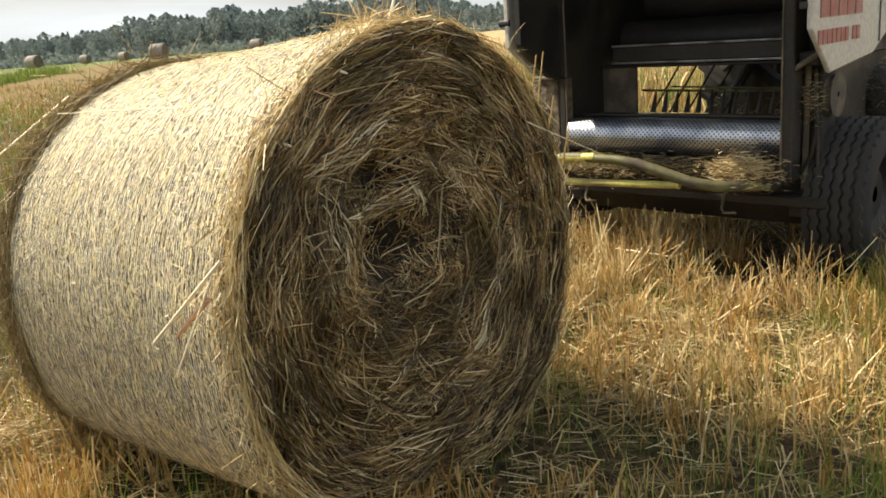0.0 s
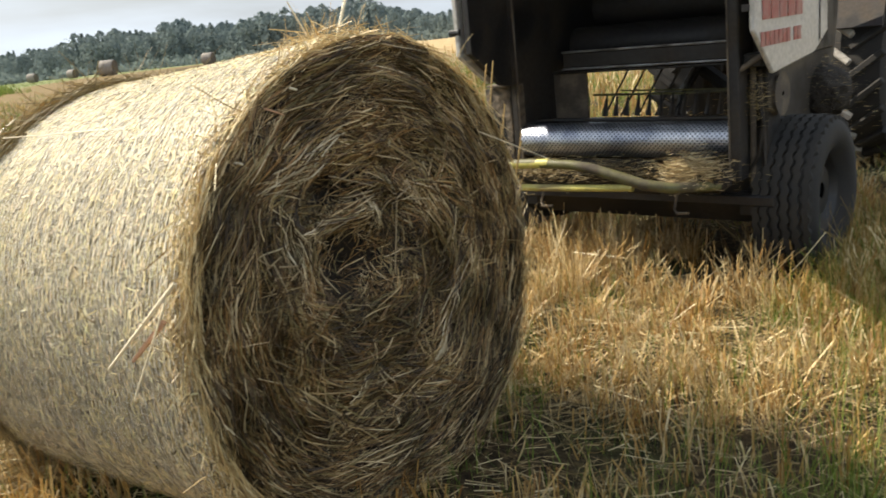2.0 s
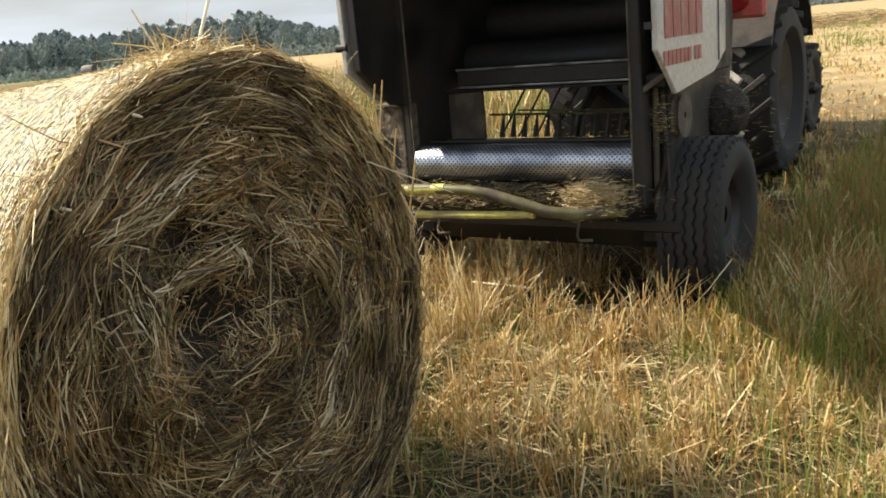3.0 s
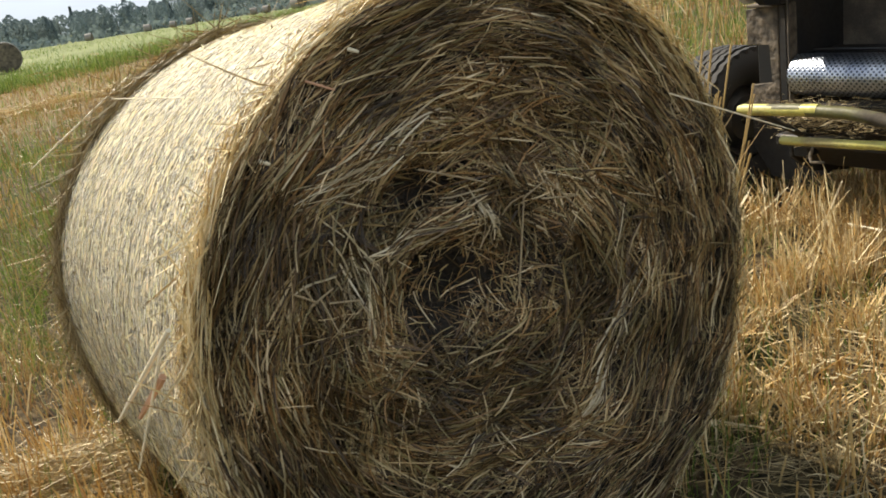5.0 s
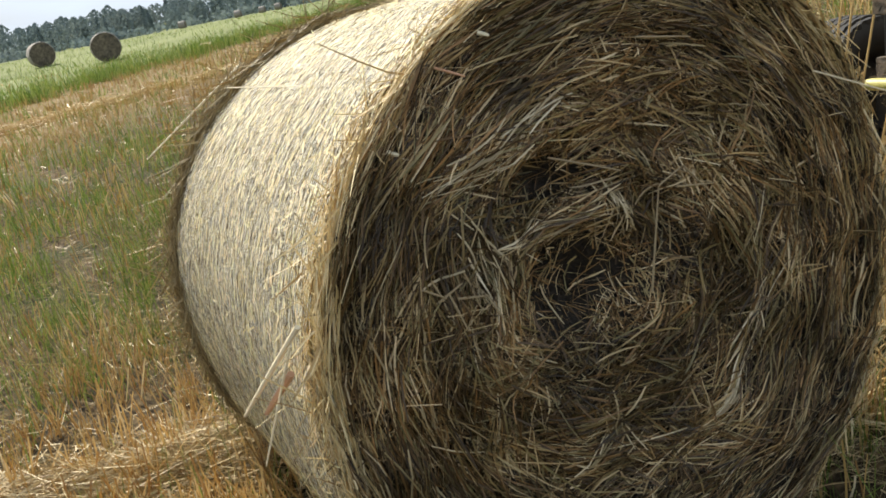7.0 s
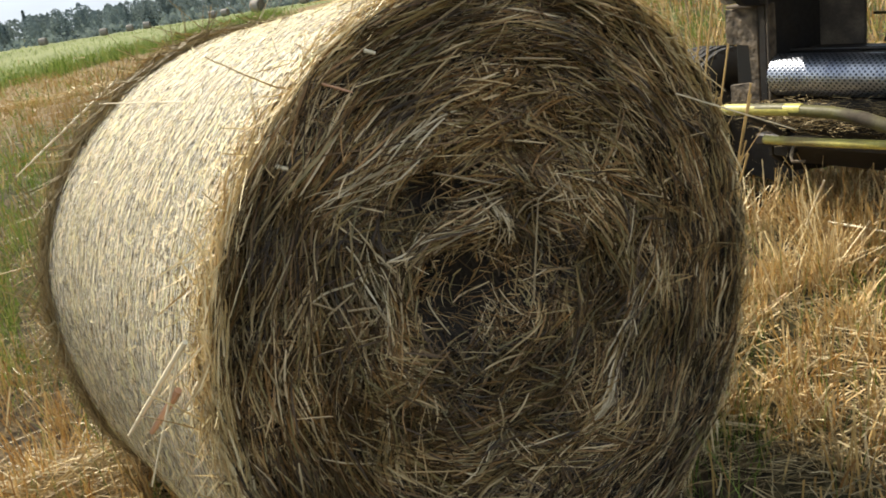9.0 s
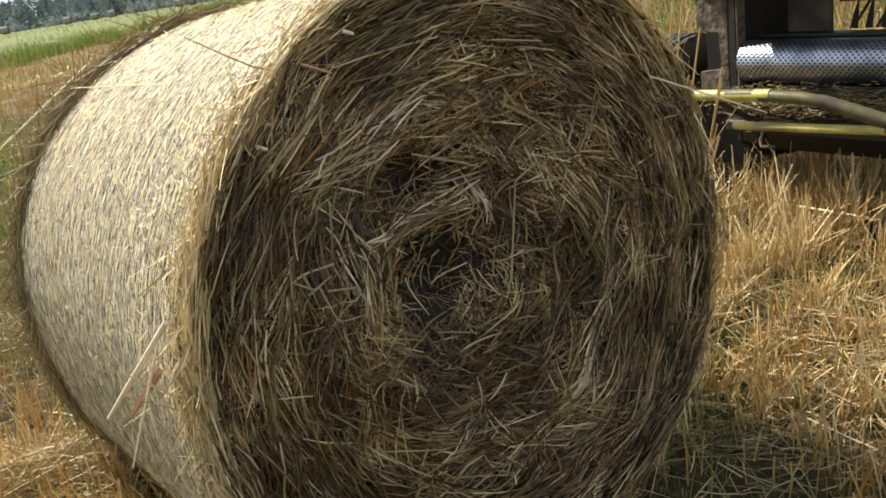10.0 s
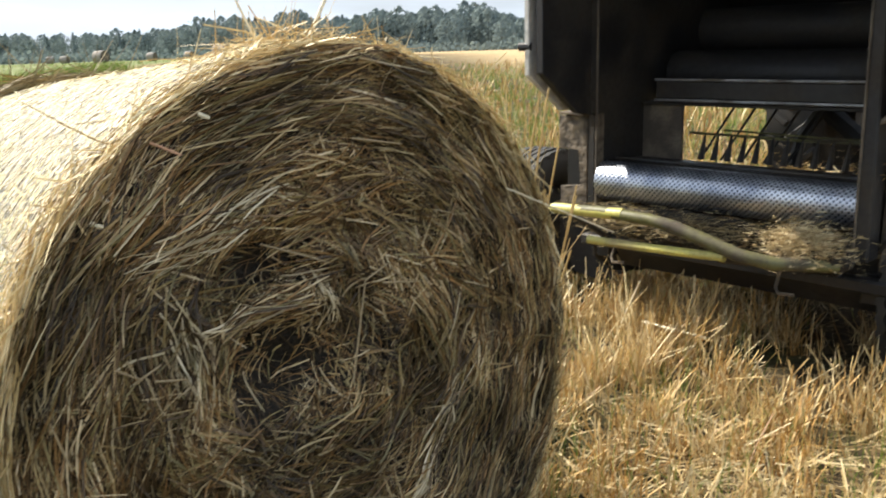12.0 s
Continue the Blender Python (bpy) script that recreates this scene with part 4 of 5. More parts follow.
        part("ramp_strut", bm, DARK_STEEL, b)
    # drive cover and lower bracket on the far side
    bm = bmesh.new()
    plate(bm, [(1.995, 1.15), (2.22, 0.99), (3.3, 0.98), (3.4, 1.1), (3.4, 2.1), (1.995, 2.1)], "x", -0.615, 0.024)
    part("side_shield", bm, WHITE_PAINT, b, "white sheet metal shield")
    bm = bmesh.new()
    tube(bm, [(-0.59, 2.01, 1.27), (-0.645, 2.0, 1.27)], 0.018, 10)
    part("latch", bm, DARK_STEEL, b)
    bm = bmesh.new()
    plate(bm, [(-0.74, 0.95), (-0.575, 0.96), (-0.575, 0.52), (-0.73, 0.50), (-0.73, 0.62), (-0.61, 0.63), (-0.62, 0.80), (-0.74, 0.80)], "y", 2.38, 0.03)
    part("bracket", bm, CRUST, b, "rusty dusty steel bracket")
    # black plate added behind the notch to make its opening dark
    bm = bmesh.new()
    box(bm, (-0.75, 2.46, 0.50), (-0.575, 2.48, 0.95), 0.004)
    part("bracket_back", bm, NEAR_BLACK, b)
    bm = bmesh.new()
    box(bm, (-0.71, 2.35, 0.958), (-0.575, 2.46, 0.972), 0.003)
    part("bracket_top", bm, RUST, b)
    # white shield on the near side, with plain marks for its lettering
    bm = bmesh.new()
    plate(bm, [(2.13, 1.16), (2.36, 0.965), (2.92, 1.01), (3.12, 1.10), (3.14, 2.1), (2.13, 2.1)], "x", 0.83, 0.022, 0.006)
    shield = part("side_shield", bm, WHITE_PAINT, b, "white sheet metal shield with red marks")
    bm = bmesh.new()
    box(bm, (0.853, 2.985, 1.06), (0.857, 2.993, 2.05), 0)
    part("shield_seam", bm, DARK_STEEL, shield)
    for i in range(5):
        y0 = 2.22 + i * 0.105
        bm = bmesh.new()
        box(bm, (0.8535, y0, 1.20), (0.8565, y0 + 0.088, 1.40), 0)
        part("red_mark", bm, FADED_RED, shield)
    for i in range(9):
        y0 = 2.20 + i * 0.053 + (0.04 if i > 6 else 0)
        bm = bmesh.new()
        box(bm, (0.8535, y0, 1.09), (0.8565, y0 + 0.042, 1.15), 0)
        part("red_mark", bm, FADED_RED, shield)
    bm = bmesh.new()
    box(bm, (0.80, 2.128, 1.24), (0.835, 2.16, 1.27), 0.003)
    part("hinge", bm, DARK_STEEL, shield)
    # dark gear and struts between the wall and the shield
    for lo, hi in (((0.735, 2.42, 0.42), (0.80, 2.60, 1.9)), ((0.735, 2.9, 1.0), (0.80, 3.4, 1.9)), ((0.735, 2.30, 1.0), (0.82, 3.05, 1.06))):
        bm = bmesh.new()
        box(bm, lo, hi, 0.008)
        part("gear_housing", bm, NEAR_BLACK, b)
    # unseen box added to carry the baler's shadow on towards the tractor
    bm = bmesh.new()
    box(bm, (-0.50, 3.60, 1.06), (0.30, 4.9, 1.95), 0.03)
    part("front_frame", bm, DARK_STEEL, b)
    # rods, pulleys and a hose in front of the gear housing
    for pts, rad, mat in (([(0.745, 2.385, 0.45), (0.75, 2.385, 1.02)], 0.014, RUST), ([(0.80, 2.40, 0.50), (0.775, 2.40, 0.98)], 0.010, DARK_STEEL), ([(0.73, 2.37, 0.52), (0.78, 2.36, 0.60), (0.80, 2.37, 0.74), (0.765, 2.38, 0.92)], 0.009, NEAR_BLACK), ([(0.71, 2.28, 0.98), (0.82, 2.30, 1.05)], 0.012, RUST)):
        bm = bmesh.new()
        tube(bm, pts, rad, 8)
        part("gear_rod", bm, mat, b, "", True)
    for y, z, rad in ((2.52, 0.86, 0.10), (2.60, 0.62, 0.07)):
        bm = bmesh.new()
        lathe(bm, [(0.802, 0.012), (0.802, rad), (0.812, rad * 0.86), (0.825, rad * 0.86), (0.835, rad), (0.835, 0.012)], 28, "x", (0, y, z))
        part("pulley", bm, RUST, b, "dusty belt pulley", True)
    # rusty edges of the rear posts, with their highlight drawn as thin tubes
    for x, y, z0, z1 in ((XL + 0.036, 2.327, 0.97, 1.7), (XL + 0.010, 2.362, 0.56, 0.97), (XR - 0.004, 2.257, 0.52, 1.7)):
        bm = bmesh.new()
        tube(bm, [(x, y, z0), (x, y, z1)], 0.005, 6)
        part("post_edge", bm, RUST, b, "rusty edge drawn as a highlight", True)
    # raised tailgate
    for x in (XL - 0.05, XR):
        bm = bmesh.new()
        low = [(1.0, 2.35), (1.5, 1.98), (1.98, 1.64)] if x < 0 else [(1.0, 2.42), (1.57, 2.10)]
        plate(bm, [(2.34, 1.78), (2.34, 2.15), (2.20, 2.65), (1.85, 3.05), (1.35, 3.1), (0.98, 2.75), *low], "x", x, 0.04)
        part("tailgate_wall", bm, DARK_STEEL, b)
    bm = bmesh.new()
    pts = [(2.22, 2.65), (1.87, 3.05), (1.36, 3.1), (1.01, 2.75), (1.05, 2.38)]
    for (ya, za), (yb, zb) in zip(pts, pts[1:]):
        v = [bm.verts.new(p) for p in ((XL, ya, za), (XR, ya, za), (XR, yb, zb), (XL, yb, zb))]
        bm.faces.new(v)
    bmesh.ops.solidify(bm, geom=list(bm.faces), thickness=0.012)
    part("tailgate_shell", bm, DARK_STEEL, b)
    build_wheel("wheel", 0.875, 2.72, 0.375, 0.29, b)
    build_wheel("wheel", -1.15, 2.76, 0.375, 0.27, b)
    # hay caught under and beside the roller
    for n, c, s, mat in ((4200, (0.54, 2.17, 0.56), (0.070, 0.036, 0.034), LITTER), (300, (0.77, 2.36, 0.86), (0.03, 0.02, 0.05), HAY_DARK), (2600, (0.05, 2.30, 0.525), (0.26, 0.04, 0.032), HAY_DARK), (1600, (-0.35, 2.29, 0.52), (0.12, 0.045, 0.035), HAY_DARK), (900, (0.72, 3.45, 0.80), (0.10, 0.14, 0.09), HAY_DARK), (700, (0.25, 3.6, 0.60), (0.35, 0.10, 0.07), STRAW_GOLD)):
        hang("caught_hay", loose_straw("caught_hay", n, c, s, 0.3, 1.2, (0.012, 0.045), 0.35, mat, width=(0.0018, 0.0036)), b, "matted hay caught in the machine")
    for c, r, mat in (((0.56, 2.24, 0.515), (0.15, 0.09, 0.075), HAY_DARK), ((-0.05, 2.36, 0.50), (0.52, 0.06, 0.075), HAY_DARK), ((0.72, 3.45, 0.76), (0.16, 0.2, 0.15), HAY_DARK)):
        bm = bmesh.new()
        bmesh.ops.create_icosphere(bm, subdivisions=4, radius=1, matrix=Matrix.Translation(c) @ Matrix.Diagonal((*r, 1)))
        for v in bm.verts:
            v.co += Vector(noise.noise_vector(v.co * 22)) * 0.022
        part("hay_lump", bm, SHADED_CORE_END, b, "lump of matted hay", True)
    return b


build_baler()


# ---- the tractor in front of it ----
def lugged_wheel(cx, cy, radius, width, parent, lugs, dusty=SUNLIT_TREAD_DUST):
    h, r = width / 2, radius
    bm = bmesh.new()
    lathe(bm, [(-h * 0.6, r * 0.6), (-h * 0.95, r * 0.7), (-h, r * 0.82), (-h * 0.85, r * 0.93), (0, r * 0.95), (h * 0.85, r * 0.93), (h, r * 0.82), (h * 0.95, r * 0.7), (h * 0.6, r * 0.6)], 56, "x", (cx, cy, r))
    tyre = part("tyre", bm, RUBBER, parent, "black tractor tyre with deep lugs", True)
    for i in range(lugs):
        a = 2 * math.pi * i / lugs
        for sgn in (-1, 1):
            bm = bmesh.new()
            ang = a + (math.pi / lugs if sgn > 0 else 0)
            m = Matrix.Translation((cx, cy, r)) @ Matrix.Rotation(ang, 4, "X") @ Matrix.Translation((sgn * h * 0.48, 0, r * 0.955)) @ Matrix.Rotation(sgn * radians(38), 4, "Z")
            box(bm, (-h * 0.62, -0.024, -0.03), (h * 0.62, 0.024, 0.032), 0.008, m)
            # left lugs only: pale dust with the sunlight put into its colour
            part("lug", bm, dusty if sgn < 0 else RUBBER, tyre)
    bm = bmesh.new()
    lathe(bm, [(-h * 0.3, 0.05), (-h * 0.3, r * 0.3), (-h * 0.65, r * 0.58), (-h * 0.6, r * 0.62), (h * 0.6, r * 0.62), (h * 0.65, r * 0.58), (h * 0.3, r * 0.3), (h * 0.3, 0.05)], 40, "x", (cx, cy, r))
    part("rim", bm, BLACK_INNER, parent, "", True)


def build_tractor():
    t = empty("tractor", (-0.2, 6.6, 0), "red farm tractor with dusty lugged tyres, hitched to the baler", "tractor")
    lugged_wheel(0.40, 5.82, 0.66, 0.46, t, 20)
    lugged_wheel(-0.98, 5.95, 0.74, 0.40, t, 20, RUBBER)
    lugged_wheel(0.25, 8.2, 0.44, 0.24, t, 14, RUBBER)
    lugged_wheel(-0.95, 8.2, 0.44, 0.26, t, 14)
    for x in (0.17, -1.20):
        bm = bmesh.new()
        pts = []
        for i in range(9):
            a = radians(20 + i * 17.5)
            pts.append((5.95 - 0.82 * math.cos(a), 0.74 + 0.82 * math.sin(a)))
        for (ya, za), (yb, zb) in zip(pts, pts[1:]):
            bm.faces.new([bm.verts.new(p) for p in ((x, ya, za), (x + 0.44, ya, za), (x + 0.44, yb, zb), (x, yb, zb))])
        bmesh.ops.remove_doubles(bm, verts=bm.verts, dist=0.001)
        bmesh.ops.solidify(bm, geom=list(bm.faces), thickness=0.02)
        part("fender", bm, DARK_STEEL, t)
    bm = bmesh.new()
    box(bm, (0.20, 5.05, 1.215), (0.60, 5.12, 1.75), 0.02)
    part("rear_panel", bm, RED_PAINT, t, "red painted panel")
    bm = bmesh.new()
    box(bm, (0.15, 5.04, 1.215), (0.198, 5.13, 1.75), 0.01)
    part("panel_strip", bm, WHITE_PAINT, t)
    bm = bmesh.new()
    lathe(bm, [(5.0, 0.005), (5.0, 0.085), (5.02, 0.10), (5.06, 0.10)], 24, "y", (0.40, 0, 1.36))
    part("tail_lamp", bm, GLASS_RED, t, "red round tail lamp", True)
    for name, lo, hi, mat in (("body", (-0.55, 5.3, 0.55), (0.12, 7.0, 1.15), DARK_STEEL), ("hood", (-0.80, 7.0, 0.85), (-0.15, 9.0, 1.55), RED_PAINT), ("cab", (-1.0, 5.4, 1.3), (0.05, 7.0, 2.75), RED_PAINT), ("axle", (-0.85, 5.88, 0.66), (0.46, 6.02, 0.82), DARK_STEEL), ("front_axle", (-0.85, 8.14, 0.38), (0.42, 8.26, 0.5), DARK_STEEL), ("tank", (-0.1, 7.0, 0.5), (0.2, 7.6, 0.95), DARK_STEEL)):
        bm = bmesh.new()
        box(bm, lo, hi, 0.05)
        part(name, bm, mat, t)
    bm = bmesh.new()
    tube(bm, [(-0.1, 5.3, 0.6), (0.05, 3.9, 0.5)], 0.05, 10)
    part("drawbar", bm, DARK_STEEL, t)
    return t


build_tractor()


# ---- grass, stubble and straw on the ground ----
def polar_plan(n, r0, r1, clump=7, jitter=0.03):
    """Plan points about the stretch that the path overlooks, thinning with distance, in tussocks; and each tussock's own number."""
    m = n // clump + 1
    r = np.exp(rng.uniform(math.log(r0), math.log(r1), m))
    a = np.where(rng.uniform(0, 1, m) < 0.87, rng.uniform(radians(78), radians(212), m), rng.uniform(radians(212), radians(438), m))
    c = np.stack([1.9 + r * np.cos(a), -1.1 + r * np.sin(a)], -1)
    p = np.repeat(c, clump, 0)[:n]
    rr = np.repeat(r, clump)[:n]
    own = np.repeat(rng.uniform(0, 1, m), clump)[:n]
    p = p + rng.normal(0, 1, (n, 2)) * (jitter * (0.4 + 1.2 * own) * (0.6 + 0.25 * rr))[:, None]
    return p, rr, own


def clear_of_bale(p):
    return ~((np.abs(p[:, 0]) < 0.60) & (np.abs(p[:, 1] - BALE_Y) < 0.30)) & (np.hypot(p[:, 0] - 2.0, p[:, 1] + 1.2) > 0.55)


def green_share(p):
    g = wave(p[:, 0], p[:, 1], 1.3, 31) * 0.5 + wave(p[:, 0], p[:, 1], 0.5, 32) * 0.5
    near_side = np.clip((p[:, 0] - 0.5) / 0.8, 0, 1) * np.clip((1.6 - p[:, 1]) / 0.8, 0, 1)
    return np.clip(0.30 + 0.45 * g + 0.25 * np.clip((p[:, 0] - 0.9) / 0.8, 0, 1) * np.clip(np.abs(p[:, 1] - 1.25) / 0.6 - 0.6, 0, 1) + 0.10 * near_side + 0.55 * np.clip((p[:, 0] - 1.0) / 0.4, 0, 1) * np.clip((p[:, 1] - 1.6) / 0.5, 0, 1) * np.clip((5.5 - p[:, 1]) / 1.0, 0, 1) + 0.95 * np.clip((-p[:, 0] - 1.1) / 0.9, 0, 1), 0, 1)


def red_share(p):
    q = p[:, 0] + 1.15 * p[:, 1] + 1.5 * wave(p[:, 0], p[:, 1], 0.4, 33)
    return np.clip((-q - 8.0) / 5.0, 0, 1) * np.clip((q + 27.0) / 3.0, 0, 1)


def ley_share(p):
    q = p[:, 0] + 1.15 * p[:, 1] + 1.5 * wave(p[:, 0], p[:, 1], 0.4, 33)
    return np.clip((-q - 24.0) / 3.0, 0, 1)


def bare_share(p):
    """Share of blades left out: dark soil deepens the shade by the bale and under the baler; one scuffed patch."""
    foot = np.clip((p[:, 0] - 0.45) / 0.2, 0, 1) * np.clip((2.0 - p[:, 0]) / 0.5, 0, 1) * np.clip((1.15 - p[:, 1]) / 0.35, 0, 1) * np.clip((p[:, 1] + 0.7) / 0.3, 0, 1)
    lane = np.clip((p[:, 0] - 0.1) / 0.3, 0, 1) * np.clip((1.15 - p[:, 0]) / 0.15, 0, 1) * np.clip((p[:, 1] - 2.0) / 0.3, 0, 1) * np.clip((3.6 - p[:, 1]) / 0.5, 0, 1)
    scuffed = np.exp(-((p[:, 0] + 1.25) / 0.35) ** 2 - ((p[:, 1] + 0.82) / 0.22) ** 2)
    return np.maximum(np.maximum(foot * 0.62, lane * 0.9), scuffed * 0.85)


def between(p):
    """The open strip between bale and baler."""
    return np.clip((p[:, 0] + 0.8) / 0.2, 0, 1) * np.clip((2.2 - p[:, 0]) / 0.2, 0, 1) * np.clip((p[:, 1] - 0.7) / 0.2, 0, 1) * np.clip((3.1 - p[:, 1]) / 0.2, 0, 1)


def upright(name, p, r, height, width, lean, bend, mat, label, k=4, taper=0.25, own=None):
    n = len(p)
    z = ground_height(p[:, 0], p[:, 1])
    base = np.stack([p[:, 0], p[:, 1], z], -1)
    az = rng.uniform(0, 2 * math.pi, n)
    if own is not None:
        az = own * 40.0 + rng.normal(0, 0.9, n)
        height = height * (0.6 + 0.8 * (own * 7.3 % 1.0))
    d = np.stack([np.cos(az) * lean, np.sin(az) * lean, np.ones(n)], -1)
    t = np.linspace(0, 1, k)[None, :, None]
    b = np.stack([np.cos(az) * bend * height, np.sin(az) * bend * height, -np.abs(bend) * height * 0.5], -1)
    path = base[:, None, :] + t * (d * height[:, None])[:, None, :] + t**2 * b[:, None, :]
    w = (width * np.clip(r / 4.0, 1.0, 6.0))[:, None] * np.linspace(1, taper, k)[None, :]
    ha = rng.uniform(0, math.pi, n)
    side = np.stack([np.cos(ha), np.sin(ha), 0 * ha], -1)
    ob = new(name, ribbons(name, path, w, side, mat))
    return tagged(ob, label, "grass", kind="stuff")


def plant():
    # cut straw stubble, in tufts with dark soil between them
    p, r, own = polar_plan(190000, 1.1, 45.0, 16, 0.026)
    keep = clear_of_bale(p) & (rng.uniform(0, 1, len(p)) > green_share(p) * 0.75) & (rng.uniform(0, 1, len(p)) > np.maximum(red_share(p), ley_share(p)) * 0.9)
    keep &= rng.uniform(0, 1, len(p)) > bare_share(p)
    keep &= (own * 3.7 % 1.0 < np.clip(0.55 + 0.75 * wave(p[:, 0], p[:, 1], 4.2, 42), 0.08, 1)) | (r > 6)
    mown = np.clip((2.5 * p[:, 0] + p[:, 1] - 6.0) / 6.0, 0, 1)
    keep &= rng.uniform(0, 1, len(p)) > 0.6 * mown
    keep &= rng.uniform(0, 1, len(p)) > 0.8 * between(p)
    p, r, mown, own = p[keep], r[keep], mown[keep], own[keep]
    n = len(p)
    tall = np.clip((p[:, 1] - 4.0) / 4.0, 0, 1) * np.clip(-p[:, 0] / 2.0, 0, 1)
    h = rng.uniform(0.07, 0.18, n) * (1 + 1.0 * tall + 0.45 * np.clip((p[:, 1] - 1.5) / 0.6, 0, 1) * (p[:, 1] < 4)) * (1 - 0.6 * mown)
    upright("stubble", p, r, h, rng.uniform(0.003, 0.007, n), np.abs(rng.normal(0, 0.3, n)), rng.normal(0, 0.15, n), STUBBLE, "golden cut straw stubble standing in tufts", 3, 0.85, own)
    # tufts on the open ground between bale and baler, dark earth showing among them
    m = 800
    c = np.stack([rng.uniform(-0.7, 2.1, m), rng.uniform(0.85, 3.0, m)], -1)
    c = c[rng.uniform(0, 1, m) > bare_share(c)]
    c = c[0.1 + 0.9 * wave(c[:, 0], c[:, 1], 7.5, 41) > rng.uniform(-0.9, 0.6, len(c))]
    for pick, mat, label in ((0, BLEACHED, "bleached short stubble between bale and baler"), (1, STUBBLE, "golden stubble tufts between bale and baler")):
        q = c[pick::2]
        each = 26
        own = np.repeat(rng.uniform(0, 1, len(q)), each)
        p = np.repeat(q, each, 0) + rng.normal(0, 1, (len(q) * each, 2)) * (0.018 + 0.022 * own)[:, None]
        n = len(p)
        h = rng.uniform(0.05, 0.15, n) * (1 + 0.75 * np.clip((p[:, 1] - 1.6) / 0.5, 0, 1))
        upright("stubble", p, np.full(n, 3.0), h, rng.uniform(0.003, 0.0065, n), np.abs(rng.normal(0, 0.48, n)), rng.normal(0, 0.3, n), mat, label, 3, 0.8, own)
    # green blades among it
    p, r, own = polar_plan(190000, 1.1, 45.0, 22, 0.045)
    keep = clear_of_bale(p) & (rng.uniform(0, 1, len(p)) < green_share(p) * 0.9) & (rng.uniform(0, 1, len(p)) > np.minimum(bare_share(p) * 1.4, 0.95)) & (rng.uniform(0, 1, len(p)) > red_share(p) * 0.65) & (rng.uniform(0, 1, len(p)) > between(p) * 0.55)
    p, r, own = p[keep], r[keep], own[keep]
    n = len(p)
    h = rng.uniform(0.06, 0.22, n) * (1 + 0.5 * np.clip((p[:, 0] - 0.6) / 0.8, 0, 1) + 0.4 * np.clip((-p[:, 0] - 1.5) / 1.5, 0, 1))
    upright("grass", p, r, h, rng.uniform(0.002, 0.005, n), np.abs(rng.normal(0, 0.3, n)), rng.normal(0, 0.3, n), GRASS, "green grass growing through the stubble", 4, 0.15, own)
    # tall dry grass beside the machine
    m = 900
    c = np.stack([rng.uniform(1.05, 3.2, m), rng.uniform(1.7, 6.5, m)], -1)
    for pick, mat, label in ((0, RUSTY_GRASS, "tall dry grass beside the baler"), (1, GRASS, "tall green grass beside the baler"), (2, RUSTY_GRASS, "tall dry grass beside the baler")):
        q = c[pick::3]
        own = np.repeat(rng.uniform(0, 1, len(q)), 30)
        p = np.repeat(q, 30, 0) + rng.normal(0, 0.06, (len(q) * 30, 2))
        n = len(p)
        upright("grass", p, np.full(n, 4.0), rng.uniform(0.12, 0.30, n), rng.uniform(0.003, 0.006, n), np.abs(rng.normal(0, 0.22, n)), rng.normal(0, 0.25, n), mat, label, 4, 0.4, own)
    # reddish weeds beside the bale
    c = np.stack([rng.normal(-1.7, 0.4, 40), rng.normal(-0.85, 0.4, 40)], -1)
    own = np.repeat(rng.uniform(0, 1, 40), 14)
    p = np.repeat(c, 14, 0) + rng.normal(0, 0.045, (40 * 14, 2))
    n = len(p)
    upright("weeds", p, np.full(n, 4.0), rng.uniform(0.08, 0.20, n), rng.uniform(0.003, 0.006, n), np.abs(rng.normal(0, 0.55, n)), rng.normal(0, 0.3, n), RUSTY_GRASS, "reddish dry weeds beside the bale", 4, 0.4, own)
    # weeds along the edge of the ley
    m = 420
    y = rng.uniform(-6, 22, m)
    c = np.stack([-24.5 - 1.15 * y + rng.normal(0, 1.0, m), y], -1)
    own = np.repeat(rng.uniform(0, 1, m), 30)
    p = np.repeat(c, 30, 0) + rng.normal(0, 0.22, (m * 30, 2))
    n = len(p)
    upright("weeds", p, np.full(n, 12.0), rng.uniform(0.15, 0.5, n), rng.uniform(0.004, 0.008, n), np.abs(rng.normal(0, 0.3, n)), rng.normal(0, 0.25, n), GRASS, "clumps of tall green weeds along the edge of the ley", 3, 0.5, own)
    # reddish dry grass of the middle strip
    p, r, own = polar_plan(110000, 3.6, 40.0, 18, 0.05)
    keep = rng.uniform(0, 1, len(p)) < np.maximum(red_share(p), np.where(p[:, 0] < -1.0, 0.22, 0.0))
    p, r, own = p[keep], r[keep], own[keep]
    n = len(p)
    upright("dry_grass", p, r, rng.uniform(0.08, 0.26, n), rng.uniform(0.002, 0.004, n), np.abs(rng.normal(0, 0.3, n)), rng.normal(0, 0.25, n), RUSTY_GRASS, "reddish dry grass in a wide strip", 3, 0.3, own)
    # green ley farther off
    p, r, own = polar_plan(60000, 14.0, 90.0, 8, 0.08)
    keep = rng.uniform(0, 1, len(p)) < ley_share(p)
    p, r = p[keep], r[keep]
    n = len(p)
    upright("ley_grass", p, r, rng.uniform(0.08, 0.28, n), rng.uniform(0.003, 0.005, n), np.abs(rng.normal(0, 0.3, n)), rng.normal(0, 0.25, n), GRASS, "green ley beyond the stubble", 3, 0.3)
    # straw lying about
    p, r, own = polar_plan(55000, 1.1, 30.0, 5, 0.06)
    keep = clear_of_bale(p) & (rng.uniform(0, 1, len(p)) > ley_share(p)) & (rng.uniform(0, 1, len(p)) > np.minimum(bare_share(p) * 1.05, 0.97))
    p, r = p[keep], r[keep]
